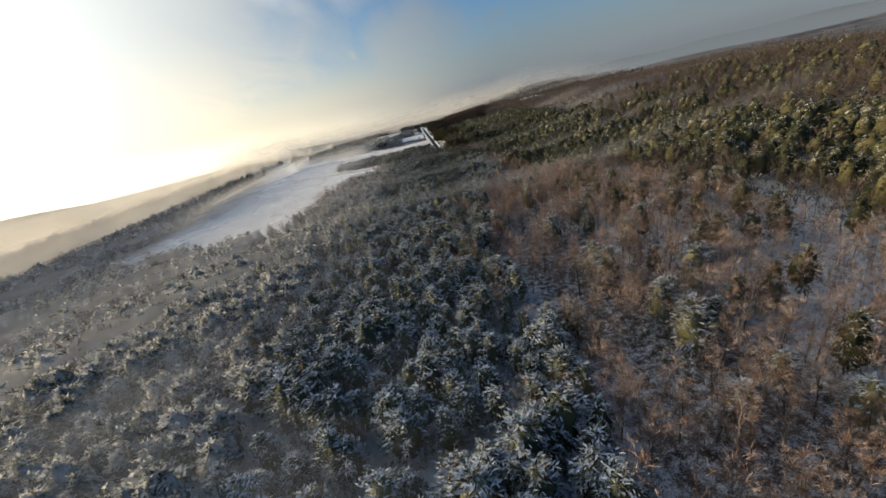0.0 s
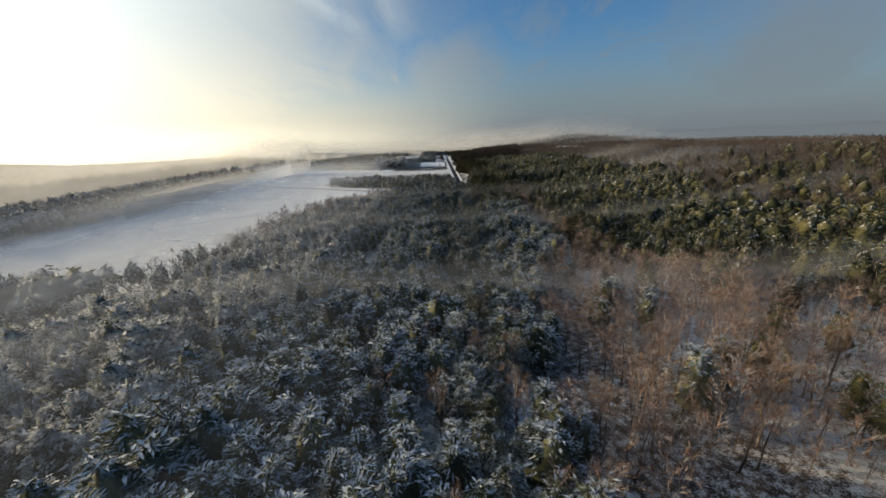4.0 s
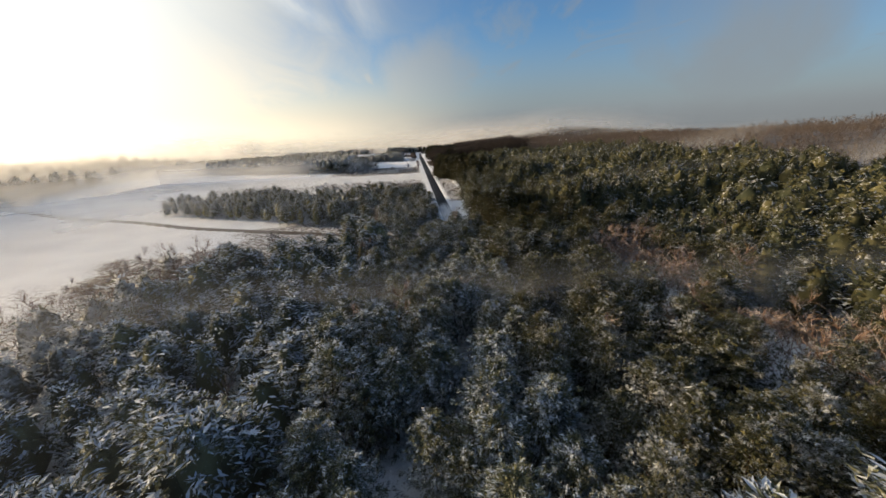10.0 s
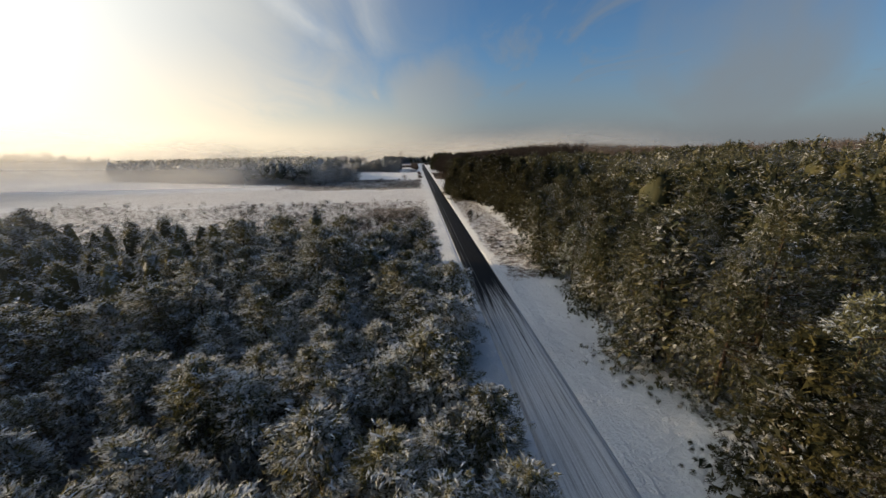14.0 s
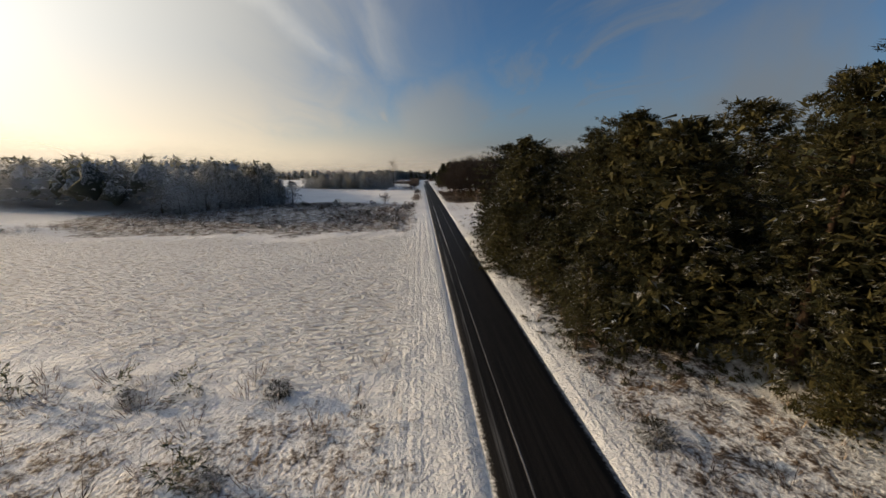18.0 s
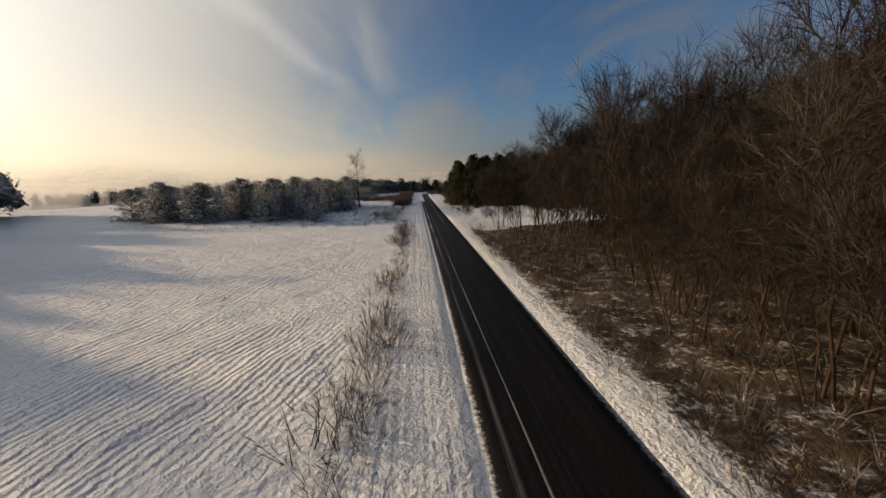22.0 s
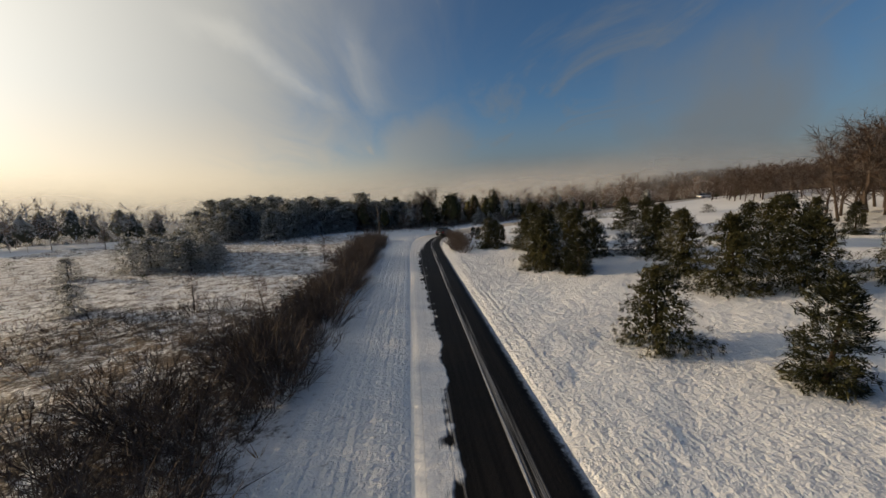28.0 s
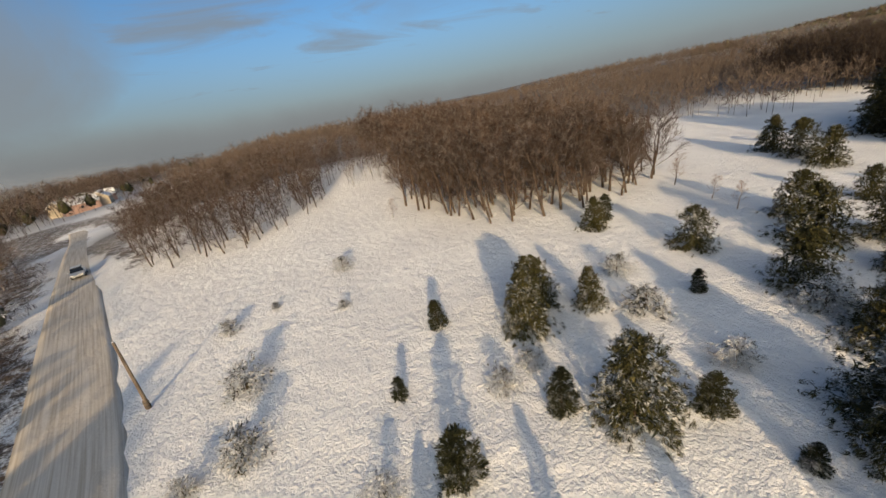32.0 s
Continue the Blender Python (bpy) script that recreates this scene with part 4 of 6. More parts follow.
shown = (np.abs(bares[:, 0] - np.interp(bares[:, 1], [-420, -300, -200, -60], [-2, 0, 18, 18])) < 30) & (bares[:, 1] < -100) & (rng.random(len(bares)) < 0.42)
for name, places, shapes, cold, text in (("near_pine_wood", closer, pine_stand, NEEDLE_SNOWY, "close wood of snow-laden young pines"), ("snowy_pine_wood", pines, pine_mid, NEEDLE_FROST, "dense wood of frosted young pines")):
    olive = places[:, 0] > 24 + 5 * wave(places[:, 0], places[:, 1], 0.09)
    thicket(name, shapes, cold, np.c_[places[~olive], lively(places[~olive], rng, 0.7, 1.2)], text, "pine wood", rng)
    thicket("olive_pine_wood", stand_bare if shapes is pine_stand else shapes, NEEDLE_OLIVE, np.c_[places[olive], lively(places[olive], rng, 0.7, 1.25)], "olive-green pine wood with little snow", "pine wood", rng)
others = bares[~shown]
mid = (others[:, 0] > -30) & (others[:, 0] < 48) | (others[:, 0] < -45) & (others[:, 1] > -190)
thicket("bare_wood", bare_mid, TWIG_BIRCH, np.c_[others[mid], lively(others[mid], rng, 0.6, 1.2)], "brown leafless birch and alder wood on snow", "bare wood", rng)
others = others[~mid & (rng.random(len(others)) < 0.6)]
thicket("edge_bare_wood", bare_far, TWIG, np.c_[others, lively(others, rng, 0.6, 1.2)], "brown leafless wood at the edge of a snowfield", "bare wood", rng)

pine_models = [tree_thing("pine_tree", s, (BARK, NEEDLE_SNOWY, BOUGH_SNOW), "young pine with drooping branches laden with snow", "pine tree") for s in pine_near]
snowy = Planter(pine_models, "snow-laden pines of the southern wood", PINE_H)
near_pines = p[(k == 0) & near]
order = np.argsort(np.abs(near_pines[:, 0] - np.interp(near_pines[:, 1], [-420, -300, -60], [-20, -15, -8])) + 0.06 * np.abs(near_pines[:, 1] + 110) + rng.uniform(0, 4, len(near_pines)))
for (x, y), h in zip(near_pines[order[:280]], lively(near_pines[order[:280]], rng, 6.5, 11.5)):
    snowy.at(x, y, h, rng)
rest = near_pines[order[280:]]
thicket("snowy_pine_stand", pine_stand, NEEDLE_SNOWY, np.c_[rest, lively(rest, rng, 0.7, 1.15)], "close stand of snow-laden pines", "pine stand", rng)
birch_models = [tree_thing("birch_tree", s, (bark, TWIG_BIRCH), "leafless birch with slender trunk and brown twigs", "birch tree") for s, bark in zip(birch, (BARK_GREY, BARK_BIRCH, BARK_GREY))]
birches = Planter(birch_models, "leafless birches of the southern wood", [11.0] * 3)
spare = bares[shown][270:]
thicket("birch_wood", bare_mid, TWIG_BIRCH, np.c_[spare, lively(spare, rng, 0.6, 1.2)], "brown leafless birches on snow", "bare wood", rng)
for x, y in bares[shown][:270]:
    birches.at(x, y, rng.uniform(7.5, 12.5), rng)

p = sow(75, 330, -440, -46, 5.0, rng)
k = kinds(p, 2)
thicket("hillside_pine_wood", pine_far, NEEDLE_OLIVE, np.c_[p[k == 0], rng.uniform(0.9, 1.3, (k == 0).sum())], "pine wood on a hillside", "pine wood", rng)
thicket("hillside_bare_wood", bare_far, TWIG, np.c_[p[k == 1], rng.uniform(0.8, 1.25, (k == 1).sum())], "brown leafless wood on a hillside", "bare wood", rng)

p = sow(-330, -112, -430, -165, 5.2, rng)
p = p[p[:, 1] < np.interp(p[:, 0], [-330, -235, -206, -136, -104], [-140, -186, -203, -216, -215])]
p = p[kinds(p, 4) < 1]
p = p[p[:, 0] < np.interp(p[:, 1], [-430, -190], [-118, -106])]
r = rng.random(len(p)) < 0.7
thicket("southwest_pine_wood", pine_far, NEEDLE_FROST, np.c_[p[r], lively(p[r], rng, 0.75, 1.25)], "frosted pine wood beyond the southern wood", "pine wood", rng)
thicket("southwest_bare_wood", bare_far, TWIG, np.c_[p[~r], lively(p[~r], rng, 0.75, 1.2)], "brown leafless trees among frosted pines", "bare wood", rng)

# ---- young pines between the lane and the heath ----
BLOCK = [(-5.4, -24), (-8.0, -36), (-17, -37), (-33, -26), (-56, -19), (-75, -6), (-118, 14), (-118, 32), (-88, 38), (-62, 29), (-34, 35), (-18, 23), (-6.0, 20)]
p = sow(-122, -4, -38, 52, 4.1, rng)
p = p[inside(p[:, 0], p[:, 1], BLOCK) & (off_line(p[:, 0], p[:, 1], COARSE_LANE) > 4.0)]
near = (p[:, 0] > -38) & (p[:, 1] < 26)
block_models = [tree_thing("young_pine", s, (BARK, NEEDLE_YOUNG, BOUGH_SNOW), "bushy young pine with snow on its branches", "pine tree") for s in [pine_shape(150 + i, 6.5, r, 0.02, 96, 4, 17, 0.36, 1.8, (-0.15, 0.8), snow=0.42) for i, r in enumerate((2.8, 2.4, 3.0, 2.2))]]
block = Planter(block_models, "young pines beside the road junction", [6.5] * 4)
for (x, y), h in zip(p[near], lively(p[near], rng, 4.2, 8.2)):
    block.at(x, y, h, rng, 1.2)
thicket("young_pine_wood", pine_stand, NEEDLE_YOUNG, np.c_[p[~near], lively(p[~near], rng, 0.5, 0.9)], "young pine wood powdered with snow", "pine wood", rng)

# ---- pines along the east side of the road ----
def east_edge(y):
    return np.interp(y, [-60, -42, -27, -7, 10, 26, 44, 80, 92, 98, 140], [14, 9.5, 10.2, 8.2, 8.6, 10.5, 14.5, 14.0, 12.0, 6.6, 6.2])


p = clear_of_roads(sow(5, 118, -46, 141, 5.1, rng), 5.2)
p = p[(p[:, 0] > east_edge(p[:, 1])) & ((p[:, 1] < 132) | (p[:, 0] > 24))]
deep = p[:, 0] - east_edge(p[:, 1])
east_models = [tree_thing("roadside_pine", s, (BARK, NEEDLE_GREEN, BOUGH_SNOW), "tall olive-green pine with traces of snow", "pine tree") for s in road_pine]
east = Planter(east_models, "tall pines along the road", [12.0, 11.0, 13.0, 12.0])
olive_models = [tree_thing("olive_pine", s, (BARK, NEEDLE_OLIVE, BOUGH_SNOW), "olive-green pine by the road junction with traces of snow", "pine tree") for s in road_pine[:3]]
olives = Planter(olive_models, "olive pines by the road junction", [12.0, 11.0, 13.0])
front = np.argsort(deep)[:120]
for (x, y), h in zip(p[front], lively(p[front], rng, 7.0, 15.0) + 1.5 * box(p[front, 0], p[front, 1], 0, 60, 68, 95) - 2.0 * box(p[front, 0], p[front, 1], 0, 60, 38, 62)):
    if rng.random() < 0.22 and y < 25:
        snowy.at(x, y, h * 0.9, rng)
    else:
        (olives if y < 42 else east).at(x, y, h, rng, rng.uniform(0.95, 1.22))
for x, y, h in ((10, -58, 11), (14.5, -60.5, 12), (12, -65, 11), (18.5, -58, 12), (17, -66, 11), (22.5, -62.5, 12), (7.5, -66, 9), (25, -68, 12), (9.6, -41.5, 12.5), (12.5, -39, 12), (8.8, -35, 11), (15.5, -42, 12.5), (19, -43.5, 12), (11, -32.5, 11), (14, -35, 12.5), (9.4, -29, 10.5), (17.4, -37, 13), (22, -41, 12), (9.0, -22, 10), (30, -190, 12), (33.5, -184, 11.5), (35, -195, 11), (31, -173, 10.5), (37, -179, 12), (30, -163, 10.5), (34, -168, 11), (27.5, -201, 8), (38, -204, 11), (33, -154, 10.5), (14, 21, 9), (10.5, 19, 6), (19, -241, 8.5), (21.8, -238.5, 7), (16, -244, 5), (27, -212, 9)):
    east.at(x, y, h, rng, 1.25)
for (x, y), h in zip(olive_corner, lively(olive_corner, rng, 8.5, 12.5)):
    olives.at(x, y, h, rng, 1.2)
for x, y in sow(5.6, 14, 95, 133, 3.0, rng):
    east.at(x, y, rng.uniform(3.0, 8.0), rng, 1.25)
for x, y in sow(14.5, 19, 44, 92, 4.4, rng):
    east.at(x, y, rng.uniform(3.0, 6.0), rng, 1.3)
for x, y, h in ((5.1, 59.2, 2.0), (9.0, 131, 14.5), (11.5, 134, 13.5), (8.6, 124, 12.5), (12.5, 127, 14), (17, 80, 16), (14, 91, 15), (16, 86, 16.5), (20, 84, 15), (22, 92, 15.5), (21, 74, 14), (36, 172, 9.0), (43, 168, 9.5), (50, 176, 10.0), (40, 180, 9), (31, 160, 9), (56, 170, 11), (11, 101, 14), (14, 106, 15.5), (10.5, 96, 13.5), (13.5, 112, 14.5), (10, 118, 13), (17, 99, 15)):
    east.at(x, y, h, rng, 1.3)
back = np.setdiff1d(np.arange(len(p)), front)
inner = deep[back] < 34
thicket("roadside_pine_wood", stand_bare, NEEDLE_OLIVE, np.c_[p[back][inner], lively(p[back][inner], rng, 1.0, 1.65)], "olive-green pines with traces of snow", "pine wood", rng)
thicket("east_pine_wood", pine_mid, NEEDLE_OLIVE, np.c_[p[back][~inner], lively(p[back][~inner], rng, 1.0, 1.6)], "olive-green pine wood with traces of snow", "pine wood", rng)

# ---- hill in the east ----
p = np.r_[sow(60, 190, 141, 445, 5.2, rng), sow(116, 190, -46, 141, 6.0, rng), sow(190, 420, -46, 470, 8.5, rng)]
x, y = p[:, 0], p[:, 1]
OPEN = [(30, 326), (62, 300), (96, 300), (100, 330), (70, 345), (96, 386), (110, 392), (84, 404), (70, 418), (70, 432), (30, 425)]
p = p[((y < 141) & (x > 116) | (y >= 141) & (x > 62)) & ~inside(x, y, OPEN) & ((y < 380) | (x > 150)) & (off_line(x, y, COARSE_BEND) > 7)]
thicket("hill_wood", bare_far, TWIG, np.c_[p, rng.uniform(0.75, 1.15, len(p))], "brown leafless wood on the hill", "bare wood", rng)

# ---- west: woods between the fields ----
WEST = [(-230, 226), (-130, 178), (-60, 158), (-41, 186), (-58, 214), (-76, 250), (-110, 300), (-260, 330)]
p = sow(-262, -38, 156, 332, 4.0, rng)
p = p[inside(p[:, 0], p[:, 1], WEST)]
near = (p[:, 0] > -66) & (p[:, 1] < 215)
west_models = [tree_thing("frosted_pine", s, (BARK, NEEDLE_FROST, BOUGH_SNOW), "bushy pine white with frost at a field edge", "pine tree") for s in pine_near[:2]]
west = Planter(west_models, "frosted pines beside the snowfield", PINE_H[:2])
for (x, y), h in zip(p[near], lively(p[near], rng, 6, 12.5) * np.where(p[near][:, 0] > -54, 0.6, 1.0)):
    west.at(x, y, h, rng, 1.15)
thicket("west_pine_wood", pine_far, NEEDLE_FROST, np.c_[p[~near], rng.uniform(0.8, 1.4, (~near).sum())], "pine wood whitened by frost and painted haze", "pine wood", rng)
p = np.r_[sow(-330, -205, -420, 100, 5.4, rng), sow(-520, -330, -400, 60, 8.5, rng), sow(-420, -250, 60, 420, 9.5, rng), sow(-420, 60, 580, 860, 11, rng)]
keep = (p[:, 0] < np.interp(p[:, 1], [-380, -200, -150, -70, 5, 76, 200, 420], [-285, -238, -227, -210, -212, -228, -255, -300])) | (p[:, 1] > 540)
p = p[keep]
r = rng.random(len(p)) < 0.5
thicket("distant_wood", bare_far, TWIG_FROST, np.c_[p[r], rng.uniform(0.9, 1.4, r.sum())], "distant wood pale with rime", "distant wood", rng)
thicket("distant_pine_wood", pine_far, NEEDLE_FROST, np.c_[p[~r], rng.uniform(0.9, 1.4, (~r).sum())], "distant pine wood pale with frost and painted haze", "distant wood", rng)
far_p = np.r_[sow(-240, -72, 428, 470, 5.0, rng), sow(-330, -52, 500, 600, 6.0, rng)]
bare = rng.random(len(far_p)) < 0.55
thicket("hedge_bare_wood", bare_far, TWIG_FROST, np.c_[far_p[bare], rng.uniform(0.6, 1.1, bare.sum())], "pale rimed wood behind the snowfield", "bare wood", rng)
far_p = far_p[~bare]
thicket("hedge_wood", pine_mid, NEEDLE_FROST, np.c_[far_p, rng.uniform(0.6, 1.05, len(far_p))], "frosted pines behind the heath", "pine wood", rng)

# pine groups on the west side of the road
GROUP = [(-64, 270), (-45, 266), (-22, 262), (-21, 282), (-26, 318), (-40, 322), (-62, 290)]
p = sow(-66, -18, 260, 324, 4.9, rng)
p = p[inside(p[:, 0], p[:, 1], GROUP)]
group_models = [tree_thing("heath_pine", s, (BARK, NEEDLE_FROST, BOUGH_SNOW), "low bushy pine dusted with snow on the heath", "pine tree") for s in [pine_shape(160 + i, 6.5, 2.8, 0.02, 90, 4, 16, 0.38, 1.9, (-0.1, 0.8), snow=0.5) for i in range(2)]]
heath_pines = Planter(group_models, "bushy pines west of the road", [6.5] * 2)
p = p[wave(p[:, 0], p[:, 1], 0.25, 1.0) > -0.35]
for (x, y), h in zip(p, lively(p, rng, 4.5, 9.4)):
    heath_pines.at(x, y, h, rng, 1.15)
for x, y, h in ((-36, 392, 3.8), (-33, 390.5, 4.4), (-30, 391, 4.2), (-27.5, 389, 4.0), (-24.8, 388.8, 3.2), (-31, 394, 4.6), (-34.5, 395, 3.4), (-26.7, 372.8, 2.3), (-40, 388, 2.6), (-32, 400, 4.6), (-30, 397, 4.2), (-35, 402, 4.4), (-33, 405, 4.0), (-28.5, 395.5, 3.6), (-37, 406, 4.2), (19, 434, 2.4), (14, 432.6, 2.8), (12.8, 444, 2.2), (16.5, 437, 2.6), (22, 436, 2.0), (9, 438, 2.4)):
    heath_pines.at(x, y, h, rng, 1.3)
for i in range(16):
    heath_pines.at(-48 + 1.7 * i + rng.normal(0, 1), 346 + rng.normal(0, 2.5), rng.uniform(3.5, 6), rng)
for x, y in sow(-45, -12, 420, 462, 3.9, rng):
    if np.interp(x, [-62, -32, -22, -12], [419, 423, 429, 442]) < y < np.interp(x, [-62, -12], [452, 462]):
        heath_pines.at(x, y, rng.uniform(5, 9.5), rng, 1.15)
for i in range(14):
    heath_pines.at(-14 + 1.3 * i + rng.normal(0, 1), 440 + abs(rng.normal(0, 4)), rng.uniform(4, 7.5), rng, 1.1)

# ---- roadside trees further on ----
p = sow(5.6, 60, 193, 246, 3.3, rng)
p = p[(rng.random(len(p)) < 0.9) & (p[:, 0] > np.interp(p[:, 1], [192, 205, 246], [5.6, 7.2, 8.0]))]
broad_models = [tree_thing("bare_tree", s, (BARK, TWIG_ALDER), "many-stemmed leafless tree with brown twigs", "bare tree") for s in broad]
leafless = Planter(broad_models, "leafless trees along the road", [10.0] * 3)
inner = np.r_[p[p[:, 0] > 30], sow(60, 92, 186, 250, 4.2, rng)]
thicket("roadside_bare_wood", bare_dense, TWIG_ALDER, np.c_[inner, rng.uniform(0.95, 1.25, len(inner)) * np.interp(inner[:, 0], [30, 60, 92], [1.05, 1.35, 1.45])], "dark leafless wood beside the road", "bare wood", rng)
for x, y in p[p[:, 0] <= 30]:
    leafless.at(x, y, rng.uniform(8, 13.5) * (0.75 if x < 9.0 else 1), rng)
for x, y, h in ((18.5, 201, 14.5), (22, 198, 14), (25, 204, 15), (17.5, 207, 13.5), (28, 199, 13), (21.5, 212, 14), (24, 216, 12), (34, 222, 11), (48, 226, 13), (54, 218, 12), (62, 230, 14)):
    east.at(x, y, h, rng)
for x, y, h in ((20, 192, 4), (11.2, 177, 5), (-15.7, 194, 3.2), (-20.5, 301, 16.5), (-62, 422, 4.5), (7.2, 196, 5), (66, 397, 3.2), (34, 365, 3.6), (38, 363, 3.2), (45, 360, 5), (-43, 428, 3.4), (-11, 367, 3.4), (-12.5, 389, 3.6), (-18, 372, 3)):
    birches.at(x, y, h, rng, 1.3 if h < 6 else 1.1)
for x, y, h in ((2.7, 437.5, 9.0), (4.5, 440, 7.5), (0.5, 440, 8.0)):
    leafless.at(x, y, h, rng, 1.1)
STAND = [(6.4, 310), (8.0, 301), (13.4, 296.5), (18, 291.5), (32, 290), (44, 300), (40, 318), (26, 326), (8, 334)]
p = sow(5, 46, 288, 336, 3.7, rng)
p = p[inside(p[:, 0], p[:, 1], STAND)]
stand_models = [tree_thing("dark_pine", s, (BARK, NEEDLE_GREEN, BOUGH_SNOW), "dark broad pine on a snowy bank", "pine tree") for s in stand_pine]
stand = Planter(stand_models, "dark pines on the snowy bank", [12.0] * 4)
for x, y in p:
    stand.at(x, y, rng.uniform(9.5, 14.8) * (0.75 if y > 322 else 1), rng, 1.1)

# ---- snowy slope in the north-east ----
low_models = [tree_thing("bushy_pine", s, (BARK, NEEDLE_SLOPE, BOUGH_SNOW), "low spreading pine on the snowy slope", "pine tree") for s in bush_pine]
slope = Planter(low_models, "low pines on the snowy slope", [4.0] * 3)
for x, y, h in ((30.8, 398, 4.6), (32.6, 396, 4.2), (21, 398.2, 4.8), (30.1, 392, 3.2), (31, 377.5, 4.0), (22.1, 378.7, 4.6), (17.1, 381.2, 3.6), (14.3, 388.4, 4.4), (9.8, 395.6, 3.2), (13, 391, 4.2), (10.4, 378, 5.2), (13.4, 389.4, 5.4), (9.1, 360, 3.4)):
    slope.at(x, y, h * 1.08, rng, 0.92)
for x, y, h in ((19, 371, 4.6), (25.4, 369, 5.2), (29.3, 364, 4.6), (26.9, 354, 3.4), (21, 348.5, 2.8), (13.4, 342.6, 2.8), (11.2, 381, 4.4), (15.5, 382.5, 4.6), (18.3, 365.8, 4.6), (22.2, 364.6, 4.4), (41, 380, 3.6), (34, 394.7, 3.4), (8.6, 394, 3.8), (11.8, 143.6, 2.8), (14, 146, 3.2), (36, 340, 5), (41, 336, 5.4), (46, 333, 5.6)):
    slope.at(x, y, h * 1.08, rng, 0.92)
for x, y, h in ((16.8, 163, 5.6), (19, 162, 4.6), (27, 157, 5.0), (24, 161, 4.4), (14.5, 147, 1.8), (16, 146, 2.0), (18, 148, 2.4), (25.9, 279, 4.0), (28.5, 277.5, 2.6), (38, 281, 5.4), (36, 289, 4.2), (42, 284, 5.0), (44, 301, 3.2), (26.5, 273.5, 1.2), (29.5, 272, 1.1), (33, 271, 1.3)):
    slope.at(x, y, h, rng, 1.2)
juniper_models = [tree_thing("juniper", s, (BARK, NEEDLE_DARK, BOUGH_SNOW), "upright green juniper standing in the snow", "juniper") for s in column]
junipers = Planter(juniper_models, "upright junipers on the snowy slope", [3.0] * 2)
for x, y, h in ((23.5, 401, 2.4), (18.9, 394.7, 2.0), (22.8, 408, 2.6), (35.4, 403.5, 1.9), (29.8, 408.8, 1.3), (17.4, 406, 1.8), (21.1, 411, 1.3), (26.3, 384.3, 1.7), (42.1, 377.2, 2.7), (12.2, 355.4, 3.3), (12.4, 374.7, 3.0)):
    junipers.at(x, y, h * 1.2, rng, 1.15)
for x, y, h in ((9.3, 410.4, 1.5), (9.3, 405.3, 2.0), (12.4, 401.6, 2.3), (14.9, 394.3, 1.5), (12.9, 376.4, 3.0), (11.6, 287, 2.0), (51, 325, 2.0), (19.2, 411, 1.8), (13.5, 149, 1.4)):
    junipers.at(x, y, h, rng, 1.3)
cap_models = [tree_thing("snow_capped_bush", s, (BARK, NEEDLE_CAP, BOUGH_SNOW), "low bush capped with snow", "bush") for s in [pine_shape(170 + i, 1.6, 1.3, 0.03, 40, 3, 12, 0.26, 1.8, (0.0, 0.8), snow=0.8, pads=2) for i in range(2)]]
caps = Planter(cap_models, "snow-capped bushes on the slope", [1.6] * 2)
for x, y, h in ((30.8, 418.4, 1.5), (37.1, 418.3, 1.7), (46.7, 420, 1.0), (53, 408, 1.2), (27, 389.6, 1.6), (32.5, 386.2, 1.4), (20.1, 380.5, 1.7), (26.6, 402.8, 1.1), (27.4, 400.2, 1.0), (48.5, 415.8, 0.5), (43.7, 409.7, 0.6), (24.1, 411.8, 1.0), (29.9, 421.3, 0.9), (20.4, 390.1, 1.2)):
    caps.at(x, y, h * 1.15, rng, 1.15)
WOOD = [(58, 392), (50, 387), (46, 372), (49, 357), (75, 346), (132, 348), (132, 384), (97, 387), (76, 394)]
TREELINE = [(72, 431), (71, 419), (83, 406), (112, 396), (150, 405), (150, 445), (96, 441)]
p = sow(44, 135, 345, 396, 2.7, rng)
p = p[inside(p[:, 0], p[:, 1], WOOD)]
q = sow(68, 150, 394, 446, 2.5, rng)
q = q[inside(q[:, 0], q[:, 1], TREELINE) & (off_line(q[:, 0], q[:, 1], COARSE_BEND) > 5)]
w = np.r_[p, q, sow(92, 132, 384, 400, 3.2, rng)]
front = (w[:, 0] < 78) | (w[:, 1] < 410) & (w[:, 0] < 92) & (w[:, 1] > 398)
wood_models = [tree_thing("slender_tree", s, (BARK_GREY, TWIG_DARK), "slender leafless tree at the edge of a wood", "bare tree") for s in [bare_shape(180 + i, 9.0, 2.8, 16, 8, 8, 0.8, 0.013, bushy=0.14) for i in range(3)]]
wood = Planter(wood_models, "leafless trees of the hill wood", [9.0] * 3)
for x, y in w[front]:
    wood.at(x, y, rng.uniform(8.5, 12.5) if y < 396 else rng.uniform(4.8, 7.6), rng, 1.15)
thicket("leafless_wood", bare_mid, TWIG_DARK, np.c_[w[~front], np.where(w[~front, 1] < 386, 1.2, 0.72) * rng.uniform(0.85, 1.1, (~front).sum())], "leafless wood on the snowy hill", "bare wood", rng)

